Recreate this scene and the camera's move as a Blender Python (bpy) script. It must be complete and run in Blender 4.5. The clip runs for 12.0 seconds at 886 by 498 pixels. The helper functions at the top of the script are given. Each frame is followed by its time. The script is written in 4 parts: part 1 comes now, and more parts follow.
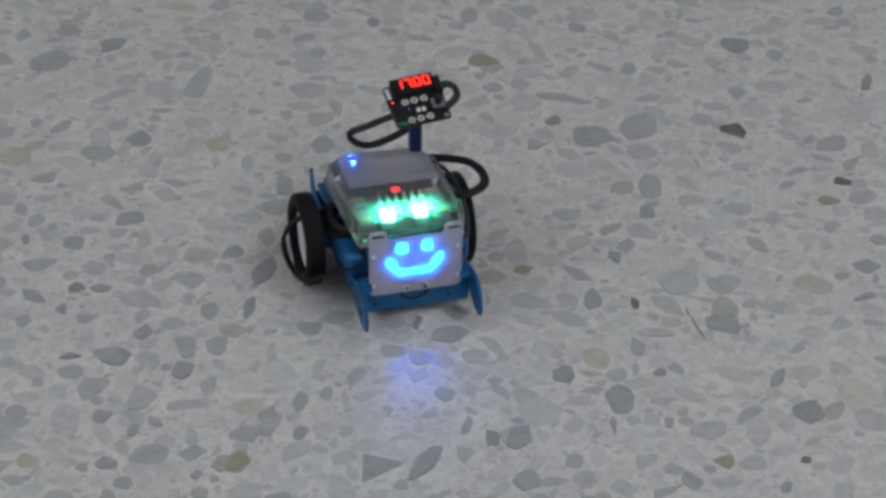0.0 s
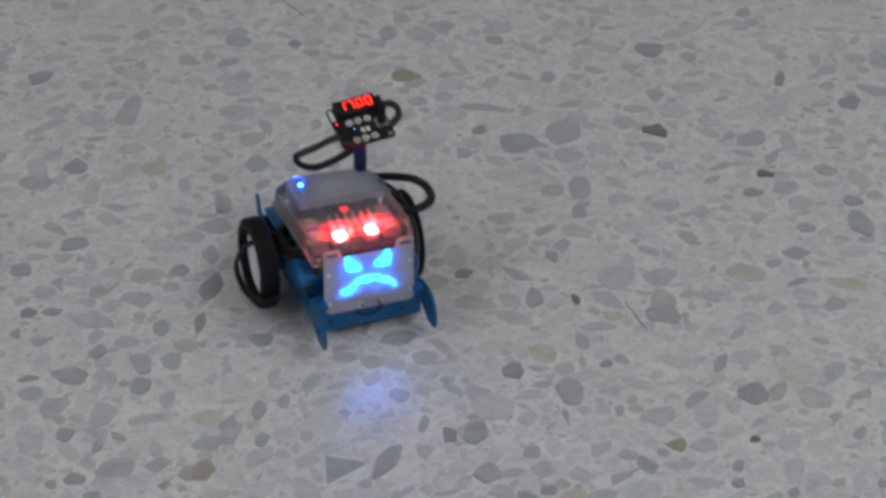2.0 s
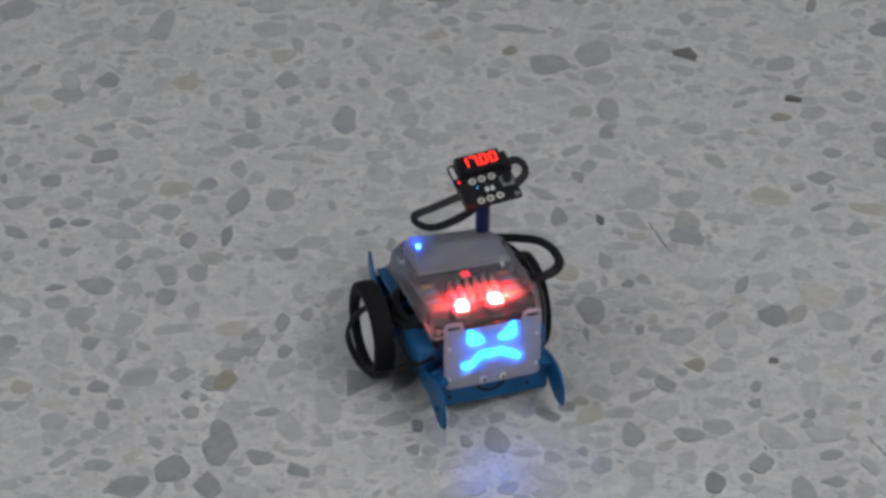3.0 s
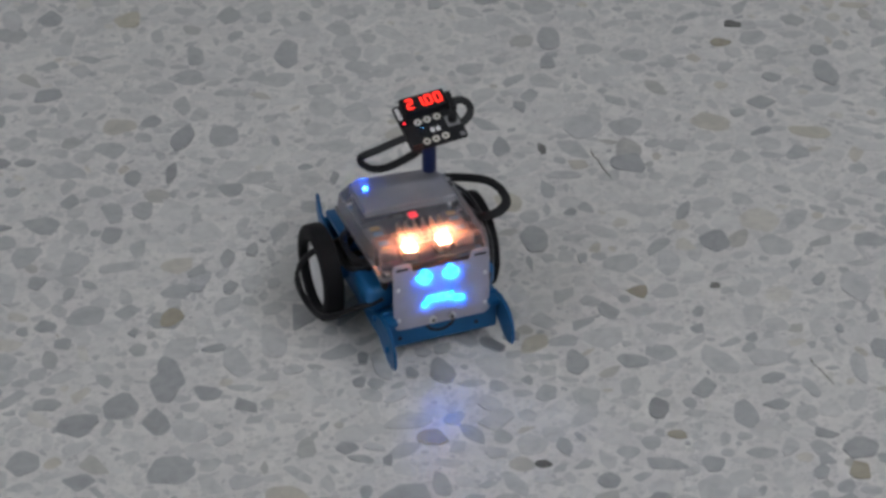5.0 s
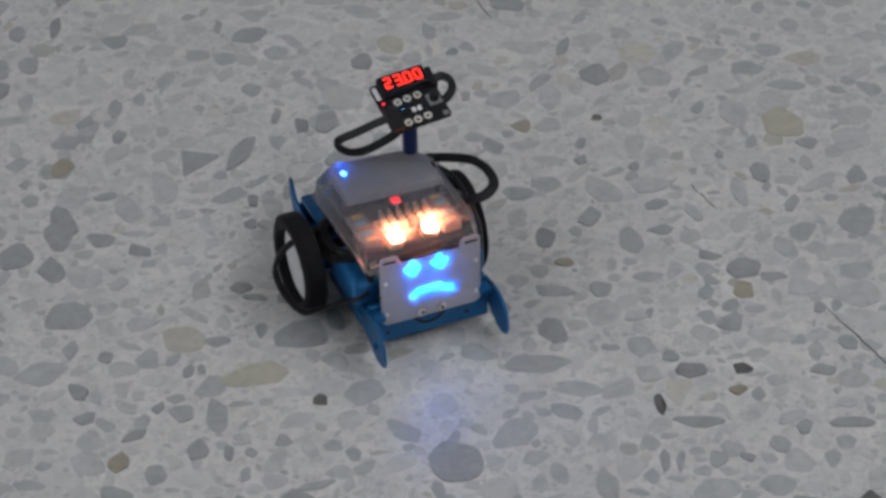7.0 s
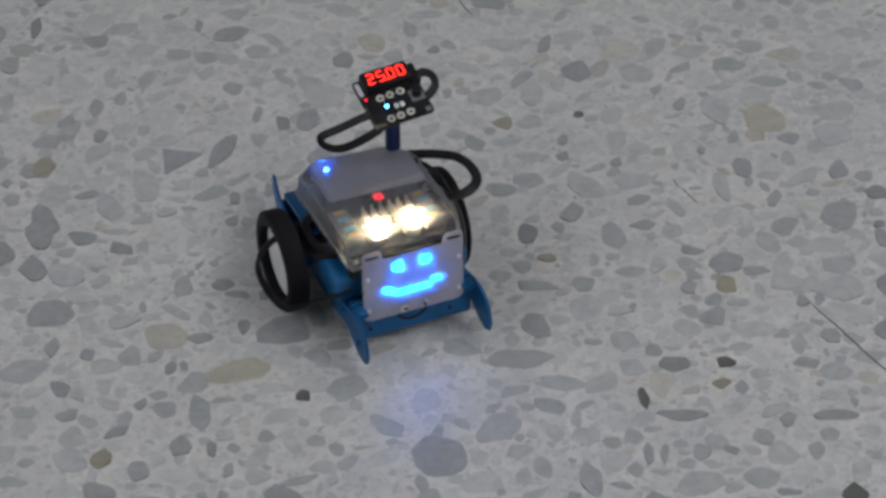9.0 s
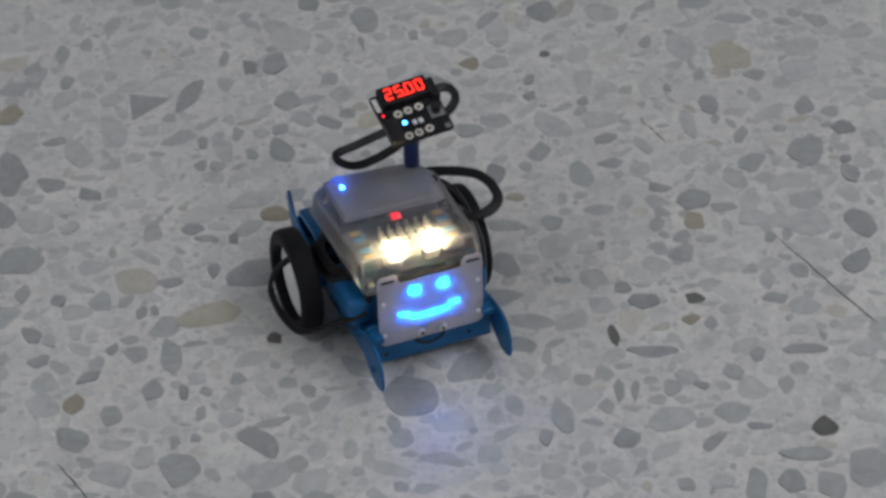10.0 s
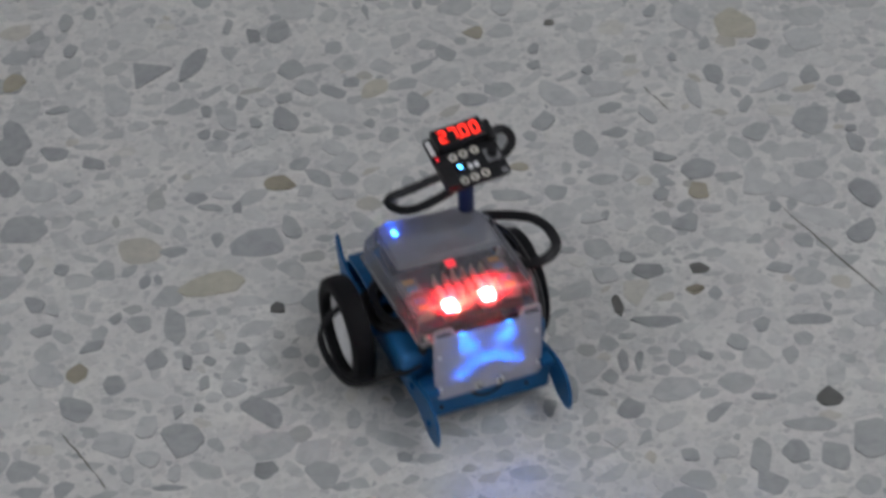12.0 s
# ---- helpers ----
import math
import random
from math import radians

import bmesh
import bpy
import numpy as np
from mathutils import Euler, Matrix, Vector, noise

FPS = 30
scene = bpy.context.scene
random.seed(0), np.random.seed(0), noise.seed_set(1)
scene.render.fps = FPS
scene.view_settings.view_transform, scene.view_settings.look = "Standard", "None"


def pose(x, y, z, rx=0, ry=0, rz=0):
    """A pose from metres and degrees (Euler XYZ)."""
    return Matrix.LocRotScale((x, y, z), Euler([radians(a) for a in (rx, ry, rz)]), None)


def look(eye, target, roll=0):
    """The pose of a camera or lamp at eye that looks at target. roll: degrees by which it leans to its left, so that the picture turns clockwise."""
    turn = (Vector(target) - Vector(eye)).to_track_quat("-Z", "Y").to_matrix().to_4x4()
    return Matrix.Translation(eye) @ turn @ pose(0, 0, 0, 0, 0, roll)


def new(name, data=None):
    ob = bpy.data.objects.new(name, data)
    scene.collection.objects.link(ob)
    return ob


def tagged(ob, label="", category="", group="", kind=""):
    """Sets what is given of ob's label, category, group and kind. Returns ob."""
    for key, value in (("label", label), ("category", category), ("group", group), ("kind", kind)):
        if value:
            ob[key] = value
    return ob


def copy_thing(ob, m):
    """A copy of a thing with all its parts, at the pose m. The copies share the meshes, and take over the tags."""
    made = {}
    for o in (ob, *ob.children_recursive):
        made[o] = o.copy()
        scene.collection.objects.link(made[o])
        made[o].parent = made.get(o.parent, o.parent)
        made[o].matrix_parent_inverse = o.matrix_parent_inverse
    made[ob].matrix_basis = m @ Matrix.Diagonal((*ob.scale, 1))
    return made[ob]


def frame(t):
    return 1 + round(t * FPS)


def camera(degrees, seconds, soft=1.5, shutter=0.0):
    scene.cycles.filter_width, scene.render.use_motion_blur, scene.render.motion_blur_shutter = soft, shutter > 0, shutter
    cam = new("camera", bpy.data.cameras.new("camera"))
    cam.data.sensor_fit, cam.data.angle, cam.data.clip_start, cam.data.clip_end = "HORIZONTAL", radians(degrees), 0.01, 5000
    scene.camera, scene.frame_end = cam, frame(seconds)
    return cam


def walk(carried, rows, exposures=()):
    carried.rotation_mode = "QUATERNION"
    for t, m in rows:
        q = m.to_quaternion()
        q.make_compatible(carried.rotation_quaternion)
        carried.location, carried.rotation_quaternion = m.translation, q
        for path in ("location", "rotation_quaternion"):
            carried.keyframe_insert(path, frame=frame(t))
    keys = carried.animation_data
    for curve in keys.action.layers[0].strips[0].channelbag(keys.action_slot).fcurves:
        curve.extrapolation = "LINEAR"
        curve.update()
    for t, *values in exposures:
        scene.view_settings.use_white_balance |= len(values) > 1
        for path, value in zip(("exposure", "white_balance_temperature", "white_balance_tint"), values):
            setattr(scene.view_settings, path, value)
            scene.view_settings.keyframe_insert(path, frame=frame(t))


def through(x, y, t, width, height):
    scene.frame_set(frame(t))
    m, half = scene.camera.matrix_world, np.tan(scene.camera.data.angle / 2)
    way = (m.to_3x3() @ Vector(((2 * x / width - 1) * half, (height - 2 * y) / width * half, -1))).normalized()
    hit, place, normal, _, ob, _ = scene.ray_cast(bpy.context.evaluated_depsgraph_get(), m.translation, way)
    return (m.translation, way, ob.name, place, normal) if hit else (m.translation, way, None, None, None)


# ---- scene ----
cam = camera(17.63, 12.0, soft=3.2, shutter=0.4)
PATH = [
    (0, (0.0000, -1.3384, 1.0973), (0.0000, 0.3528, 0.0297), 0.73),
    (0.5, (0.0085, -1.3581, 1.0988), (-0.0102, 0.3389, 0.0406), 1.51),
    (1, (0.0075, -1.3692, 1.0954), (0.0187, 0.3392, 0.0555), 2.20),
    (1.5, (-0.0246, -1.3760, 1.0997), (0.0316, 0.3182, 0.0382), 0.25),
    (2, (-0.0592, -1.3937, 1.0971), (0.0385, 0.3127, 0.0584), -0.48),
    (2.5, (-0.0556, -1.4056, 1.0961), (-0.0017, 0.2842, 0.0276), -0.33),
    (3, (-0.0412, -1.4123, 1.0968), (0.0190, 0.2703, 0.0173), -0.08),
    (3.5, (-0.0283, -1.4191, 1.1003), (0.0503, 0.2464, -0.0041), -0.23),
    (5.5, (-0.0295, -1.4219, 1.1111), (0.0566, 0.2290, -0.0146), -0.95),
    (6, (-0.0311, -1.4345, 1.1062), (0.0822, 0.2107, -0.0253), -0.86),
    (6.5, (-0.0353, -1.4564, 1.1035), (0.1427, 0.1381, -0.0906), -0.60),
    (7, (-0.0338, -1.4608, 1.1077), (0.1261, 0.1336, -0.0892), -1.39),
    (9, (-0.0342, -1.4668, 1.0955), (0.1384, 0.1331, -0.0921), -1.40),
    (9.5, (-0.0377, -1.4699, 1.0960), (0.1287, 0.1250, -0.0994), -1.68),
    (10, (-0.0356, -1.4727, 1.0955), (0.1557, 0.1020, -0.1225), -1.82),
    (10.5, (-0.0357, -1.4747, 1.0965), (0.1593, 0.0857, -0.1393), -1.80),
    (11, (-0.0413, -1.4719, 1.0964), (0.1466, 0.0980, -0.1284), -1.51),
    (11.5, (-0.0400, -1.4694, 1.0948), (0.1458, 0.0980, -0.1336), -1.72),
    (12, (-0.0346, -1.4686, 1.0955), (0.1510, 0.0920, -0.1416), -1.86),
]
walk(cam, [(t, look(eye, target, roll)) for t, eye, target, roll in PATH], exposures=[(0, 0.0), (3.5, -0.03), (6.5, -0.11), (12, -0.18)])

# The drive of the robot car: seconds, place of its face plate on the floor, heading in degrees.
DRIVE = [
    (0, -0.0188, 0.3115, 16.3),
    (1.5, -0.0188, 0.3115, 16.3),
    (1.92, -0.0182, 0.3110, 16.4),
    (2, -0.0142, 0.2988, 16.4),
    (2.5, 0.0157, 0.1994, 16.8),
    (3, 0.0448, 0.1025, 16.6),
    (3.08, 0.0470, 0.0945, 16.4),
    (3.5, 0.0475, 0.0929, 16.4),
    (5.42, 0.0478, 0.0920, 16.6),
    (5.5, 0.0496, 0.0835, 16.6),
    (6, 0.0711, 0.0091, 16.6),
    (6.5, 0.0930, -0.0665, 16.4),
    (6.6, 0.0960, -0.0775, 16.4),
    (7, 0.0965, -0.0789, 16.4),
    (9, 0.0965, -0.0799, 16.0),
    (9.08, 0.0968, -0.0825, 15.8),
    (9.5, 0.1043, -0.1216, 14.2),
    (10, 0.1148, -0.1653, 14.0),
    (10.12, 0.1168, -0.1735, 14.0),
    (10.5, 0.1170, -0.1746, 14.0),
    (11.64, 0.1170, -0.1746, 14.0),
    (12, 0.1345, -0.2443, 14.2),
]

# ---- light: a closed room with ceiling lights ----
world = bpy.data.worlds.new("room_air")
scene.world = world
world.use_nodes = True
world.node_tree.nodes["Background"].inputs[0].default_value = (0.5, 0.53, 0.56, 1)
world.node_tree.nodes["Background"].inputs[1].default_value = 0.05
CEILING_LIGHT = 19.0


# ---- materials ----
def material(name):
    m = bpy.data.materials.new(name)
    m.use_nodes = True
    nodes, links = m.node_tree.nodes, m.node_tree.links
    nodes.clear()
    out = nodes.new("ShaderNodeOutputMaterial")
    return m, nodes, links, out


def ramp(nodes, stops, interpolation="LINEAR"):
    r = nodes.new("ShaderNodeValToRGB")
    r.color_ramp.interpolation = interpolation
    while len(r.color_ramp.elements) < len(stops):
        r.color_ramp.elements.new(0.5)
    for e, (p, c) in zip(r.color_ramp.elements, stops):
        e.position, e.color = p, (*c, 1)
    return r


def surface(name, color, rough=0.5, metal=0.0, vary=0.12, scale=60.0, bump=0.1, fine=900.0, coat=0.0, specular=0.5):
    """A painted, plastic or metal surface with blotches, scuffs and a fine grain."""
    m, nodes, links, out = material(name)
    b = nodes.new("ShaderNodeBsdfPrincipled")
    b.inputs["Metallic"].default_value, b.inputs["Coat Weight"].default_value = metal, coat
    b.inputs["Specular IOR Level"].default_value = specular
    co = nodes.new("ShaderNodeTexCoord")
    n1, n2 = nodes.new("ShaderNodeTexNoise"), nodes.new("ShaderNodeTexNoise")
    n1.inputs["Scale"].default_value, n1.inputs["Detail"].default_value = scale, 6
    n2.inputs["Scale"].default_value, n2.inputs["Detail"].default_value = fine, 3
    for n in (n1, n2):
        links.new(co.outputs["Object"], n.inputs["Vector"])
    r = ramp(nodes, [(0.3, [c * (1 - vary) for c in color]), (0.7, [min(1, c * (1 + vary)) for c in color])])
    links.new(n1.outputs["Fac"], r.inputs[0])
    links.new(r.outputs[0], b.inputs["Base Color"])
    rr = nodes.new("ShaderNodeMapRange")
    rr.inputs["To Min"].default_value, rr.inputs["To Max"].default_value = max(0.02, rough - 0.1), min(1, rough + 0.1)
    links.new(n1.outputs["Fac"], rr.inputs["Value"])
    links.new(rr.outputs[0], b.inputs["Roughness"])
    bp = nodes.new("ShaderNodeBump")
    bp.inputs["Strength"].default_value, bp.inputs["Distance"].default_value = bump, 0.0003
    links.new(n2.outputs["Fac"], bp.inputs["Height"])
    links.new(bp.outputs[0], b.inputs["Normal"])
    links.new(b.outputs[0], out.inputs[0])
    return m


def glow(name, color, strength):
    m, nodes, links, out = material(name)
    e = nodes.new("ShaderNodeEmission")
    e.inputs[0].default_value, e.inputs[1].default_value = (*color, 1), strength
    links.new(e.outputs[0], out.inputs[0])
    return m


def frosted(name, color, clear=0.4, through=0.3, rough=0.35):
    """Milky plastic: partly clear, partly scattering light through and back, with a satin gloss."""
    m, nodes, links, out = material(name)
    clear_b, trans, diff, gl = (nodes.new("ShaderNodeBsdf" + k) for k in ("Transparent", "Translucent", "Diffuse", "Glossy"))
    co, n = nodes.new("ShaderNodeTexCoord"), nodes.new("ShaderNodeTexNoise")
    n.inputs["Scale"].default_value, n.inputs["Detail"].default_value = 90, 6
    links.new(co.outputs["Object"], n.inputs["Vector"])
    r = ramp(nodes, [(0.3, [c * 0.88 for c in color]), (0.7, color)])
    links.new(n.outputs["Fac"], r.inputs[0])
    for b in (trans, diff):
        links.new(r.outputs[0], b.inputs[0])
    clear_b.inputs[0].default_value = (0.93, 0.93, 0.95, 1)
    gl.inputs["Roughness"].default_value = rough
    m1, m2, m3 = (nodes.new("ShaderNodeMixShader") for _ in range(3))
    m1.inputs[0].default_value = through / max(0.01, 1 - clear)
    links.new(diff.outputs[0], m1.inputs[1]), links.new(trans.outputs[0], m1.inputs[2])
    m2.inputs[0].default_value = clear
    links.new(m1.outputs[0], m2.inputs[1]), links.new(clear_b.outputs[0], m2.inputs[2])
    fr = nodes.new("ShaderNodeFresnel")
    fr.inputs[0].default_value = 1.45
    links.new(fr.outputs[0], m3.inputs[0])
    links.new(m2.outputs[0], m3.inputs[1]), links.new(gl.outputs[0], m3.inputs[2])
    links.new(m3.outputs[0], out.inputs[0])
    return m


def terrazzo_bed():
    """The pale cement bed with fine marble crumbs between the larger chips."""
    m, nodes, links, out = material("terrazzo_bed")
    b = nodes.new("ShaderNodeBsdfPrincipled")
    co = nodes.new("ShaderNodeTexCoord")
    crumbs, edge, cloud, wide = nodes.new("ShaderNodeTexVoronoi"), nodes.new("ShaderNodeTexVoronoi"), nodes.new("ShaderNodeTexNoise"), nodes.new("ShaderNodeTexNoise")
    crumbs.inputs["Scale"].default_value = 230
    edge.feature, edge.inputs["Scale"].default_value = "DISTANCE_TO_EDGE", 230
    cloud.inputs["Scale"].default_value, cloud.inputs["Detail"].default_value = 30, 8
    wide.inputs["Scale"].default_value, wide.inputs["Detail"].default_value = 3, 4
    for n in (crumbs, edge, cloud, wide):
        links.new(co.outputs["Object"], n.inputs["Vector"])
    sep = nodes.new("ShaderNodeSeparateColor")
    links.new(crumbs.outputs["Color"], sep.inputs[0])
    r = ramp(nodes, [(0.0, (0.48, 0.48, 0.47)), (0.45, (0.57, 0.56, 0.54)), (0.8, (0.63, 0.62, 0.595)), (0.97, (0.42, 0.42, 0.42))])
    links.new(sep.outputs[0], r.inputs[0])
    base = nodes.new("ShaderNodeMix")
    base.data_type = "RGBA"
    em = nodes.new("ShaderNodeMapRange")
    em.inputs["From Max"].default_value = 0.12
    links.new(edge.outputs["Distance"], em.inputs["Value"])
    links.new(em.outputs[0], base.inputs[0])
    base.inputs[6].default_value = (0.61, 0.60, 0.58, 1)
    links.new(r.outputs[0], base.inputs[7])
    tint = ramp(nodes, [(0.35, (0.86, 0.86, 0.86)), (0.65, (1.0, 0.99, 0.97))])
    links.new(cloud.outputs["Fac"], tint.inputs[0])
    mul = nodes.new("ShaderNodeMix")
    mul.data_type, mul.blend_type = "RGBA", "MULTIPLY"
    mul.inputs[0].default_value = 1
    links.new(base.outputs[2], mul.inputs[6]), links.new(tint.outputs[0], mul.inputs[7])
    links.new(mul.outputs[2], b.inputs["Base Color"])
    rr = nodes.new("ShaderNodeMapRange")
    rr.inputs["To Min"].default_value, rr.inputs["To Max"].default_value = 0.30, 0.40
    b.inputs["Specular IOR Level"].default_value = 1.0
    links.new(wide.outputs["Fac"], rr.inputs["Value"])
    links.new(rr.outputs[0], b.inputs["Roughness"])
    links.new(b.outputs[0], out.inputs[0])
    return m


def chip_stone(name, stops):
    """Polished marble chips: a tone for each chip, clouded and finely veined."""
    m, nodes, links, out = material(name)
    b = nodes.new("ShaderNodeBsdfPrincipled")
    b.inputs["Roughness"].default_value, b.inputs["Specular IOR Level"].default_value = 0.32, 1.0
    info, geo = nodes.new("ShaderNodeObjectInfo"), nodes.new("ShaderNodeNewGeometry")
    add, fr = nodes.new("ShaderNodeMath"), nodes.new("ShaderNodeMath")
    fr.operation = "FRACT"
    links.new(info.outputs["Random"], add.inputs[0]), links.new(geo.outputs["Random Per Island"], add.inputs[1])
    links.new(add.outputs[0], fr.inputs[0])
    r = ramp(nodes, stops)
    links.new(fr.outputs[0], r.inputs[0])
    n = nodes.new("ShaderNodeTexNoise")
    n.inputs["Scale"].default_value, n.inputs["Detail"].default_value, n.inputs["Distortion"].default_value = 110, 7, 0.8
    links.new(geo.outputs["Position"], n.inputs["Vector"])
    t = ramp(nodes, [(0.3, (0.84, 0.84, 0.85)), (0.55, (1, 1, 1)), (0.75, (1.1, 1.1, 1.08))])
    links.new(n.outputs["Fac"], t.inputs[0])
    mul = nodes.new("ShaderNodeMix")
    mul.data_type, mul.blend_type = "RGBA", "MULTIPLY"
    mul.inputs[0].default_value = 1
    links.new(r.outputs[0], mul.inputs[6]), links.new(t.outputs[0], mul.inputs[7])
    links.new(mul.outputs[2], b.inputs["Base Color"])
    links.new(b.outputs[0], out.inputs[0])
    return m


BED = terrazzo_bed()
CHIP = chip_stone("marble_chips", [(0.0, (0.53, 0.525, 0.505)), (0.28, (0.465, 0.467, 0.455)), (0.58, (0.41, 0.415, 0.405)), (0.80, (0.375, 0.38, 0.375)),
                                   (0.91, (0.325, 0.33, 0.33)), (0.95, (0.42, 0.395, 0.335)), (1.0, (0.54, 0.53, 0.495))])
DARK_CHIP = chip_stone("dark_marble_chips", [(0.0, (0.235, 0.24, 0.24)), (1.0, (0.315, 0.32, 0.322))])
GREY_CHIP = chip_stone("grey_marble_chips", [(0.0, (0.28, 0.285, 0.285)), (1.0, (0.35, 0.355, 0.35))])
PALE_CHIP = chip_stone("pale_marble_chips", [(0.0, (0.395, 0.40, 0.395)), (1.0, (0.45, 0.454, 0.445))])
OLIVE_CHIP = chip_stone("olive_marble_chips", [(0.0, (0.38, 0.355, 0.28)), (1.0, (0.43, 0.41, 0.34))])
CRACK = surface("crack_dirt", (0.13, 0.12, 0.10), 0.9)
BROWN_CHIP = chip_stone("brown_marble_chips", [(0.0, (0.24, 0.215, 0.16)), (1.0, (0.33, 0.30, 0.23))])
BLACK_CHIP = chip_stone("black_marble_chips", [(0.0, (0.10, 0.10, 0.095)), (1.0, (0.14, 0.135, 0.12))])
BLUE = surface("blue_anodised_metal", (0.005, 0.095, 0.25), 0.42, 0.45, 0.15, 70, 0.15, coat=0.1)
BLACK = surface("black_plastic", (0.012, 0.012, 0.013), 0.45, 0, 0.3, 80, 0.2, specular=0.22)
RUBBER = surface("black_rubber", (0.006, 0.006, 0.007), 0.65, 0, 0.35, 60, 0.4, specular=0.14)
CABLE = surface("black_cable", (0.010, 0.010, 0.011), 0.4, 0, 0.3, 120, 0.2, specular=0.22)
HUB = surface("pale_grey_plastic", (0.66, 0.66, 0.66), 0.5, 0, 0.08)
NAVY = surface("navy_plastic", (0.012, 0.022, 0.08), 0.4, specular=0.22)
STEEL = surface("bright_steel", (0.62, 0.62, 0.60), 0.28, 1.0, 0.1)
PCB = surface("dark_circuit_board", (0.04, 0.05, 0.07), 0.45, 0, 0.35, 200, 0.3, specular=0.22)
BLACK_PCB = surface("black_circuit_board", (0.010, 0.010, 0.011), 0.4, 0, 0.3, 200, 0.3, specular=0.22)
GOLD = surface("tinned_pins", (0.85, 0.80, 0.68), 0.4, 0.3, 0.1)
PALE = surface("cream_ceramic", (0.62, 0.58, 0.50), 0.5)
WHITE = surface("white_print", (0.62, 0.62, 0.62), 0.6)
GREYISH = surface("smoky_socket_plastic", (0.17, 0.17, 0.18), 0.4)
YELLOW = surface("yellow_plastic", (0.60, 0.38, 0.12), 0.5)
SKY = surface("light_blue_plastic", (0.10, 0.34, 0.55), 0.5)
CLEAR = frosted("smoky_clear_plastic", (0.64, 0.64, 0.68), 0.78, 0.11, 0.3)
LID = frosted("milky_lid_plastic", (0.62, 0.62, 0.69), 0.67, 0.11, 0.3)
# Milkier than the cover: the light its edges catch is put into the plastic.
LIT_EDGE = frosted("frosted_plastic_edge", (0.62, 0.62, 0.66), 0.62, 0.18, 0.25)
HALO = frosted("milky_lens", (0.85, 0.85, 0.85), 0.48, 0.44, 0.3)
MILKY = frosted("milky_acrylic", (0.76, 0.73, 0.83), 0.44, 0.20, 0.4)
WALL = surface("painted_wall", (0.62, 0.62, 0.60), 0.8, 0, 0.05, 2, 0.2, 200)
CEILING = surface("ceiling_paint", (0.75, 0.75, 0.74), 0.9, 0, 0.04, 2, 0.2, 200)
LAMP = glow("fluorescent_diffuser", (0.97, 1.0, 1.09), CEILING_LIGHT)
FACE_BLUE = glow("led_blue", (0.0008, 0.17, 1.0), 125)
SPOT_BLUE = glow("led_pure_blue", (0.05, 0.34, 1.0), 18)
LED_DEEP = glow("led_deep_blue", (0.015, 0.14, 1.0), 150)
DIGIT_RED = glow("led_digit_red", (1.0, 0.03, 0.02), 3.2)
SPOT_RED = glow("led_red", (1.0, 0.03, 0.05), 1.8)
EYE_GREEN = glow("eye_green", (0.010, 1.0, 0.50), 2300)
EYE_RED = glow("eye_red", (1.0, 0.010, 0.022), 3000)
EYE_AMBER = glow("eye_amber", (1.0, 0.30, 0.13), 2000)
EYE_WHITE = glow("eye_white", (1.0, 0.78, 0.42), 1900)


# ---- mesh helpers ----
def mesh_object(name, bm, mat, parent=None, label="", smooth=0.0):
    me = bpy.data.meshes.new(name)
    bmesh.ops.recalc_face_normals(bm, faces=bm.faces)
    bm.to_mesh(me)
    bm.free()
    for m in mat if isinstance(mat, (list, tuple)) else [mat]:
        me.materials.append(m)
    if smooth:
        me.shade_smooth()
        me.set_sharp_from_angle(angle=radians(smooth))
    ob = new(name, me)
    ob.parent = parent
    if label:
        ob["label"] = label
    return ob


def part(name, bm, mat, parent, label="", smooth=35.0):
    """One mesh part under a thing or under one of its parts."""
    return mesh_object(name, bm, mat, parent, label, smooth)


def box(x0, x1, y0, y1, z0, z1, bevel=0.0, bm=None, segments=2):
    bm = bm or bmesh.new()
    made = bmesh.ops.create_cube(bm, size=1, matrix=Matrix.Translation(((x0 + x1) / 2, (y0 + y1) / 2, (z0 + z1) / 2)) @ Matrix.Diagonal((x1 - x0, y1 - y0, z1 - z0, 1)))
    if bevel:
        edges = {e for v in made["verts"] for e in v.link_edges}
        bmesh.ops.bevel(bm, geom=list(edges), offset=bevel, segments=segments, affect="EDGES", profile=0.5)
    return bm


def tube(radius, depth, m, bm=None, sides=20, top=None, bevel=0.0):
    """A solid of revolution along m's z axis, centred."""
    bm = bm or bmesh.new()
    made = bmesh.ops.create_cone(bm, cap_ends=True, segments=sides, radius1=radius, radius2=radius if top is None else top, depth=depth, matrix=m)
    if bevel:
        rims = [e for e in {e for v in made["verts"] for e in v.link_edges} if any(len(f.verts) > 4 for f in e.link_faces)]
        bmesh.ops.bevel(bm, geom=rims, offset=bevel, segments=2, affect="EDGES", profile=0.5)
    return bm


def lathe(profile, bm=None, m=Matrix(), sides=40):
    """Turns a closed outline of (radius, along) round the x axis."""
    bm = bm or bmesh.new()
    rings = []
    for k in range(sides):
        a = 2 * math.pi * k / sides
        rings.append([bm.verts.new(m @ Vector((s, r * math.cos(a), r * math.sin(a)))) for r, s in profile])
    n = len(profile)
    for k in range(sides):
        p, q = rings[k], rings[(k + 1) % sides]
        for i in range(n):
            bm.faces.new((p[i], p[(i + 1) % n], q[(i + 1) % n], q[i]))
    return bm


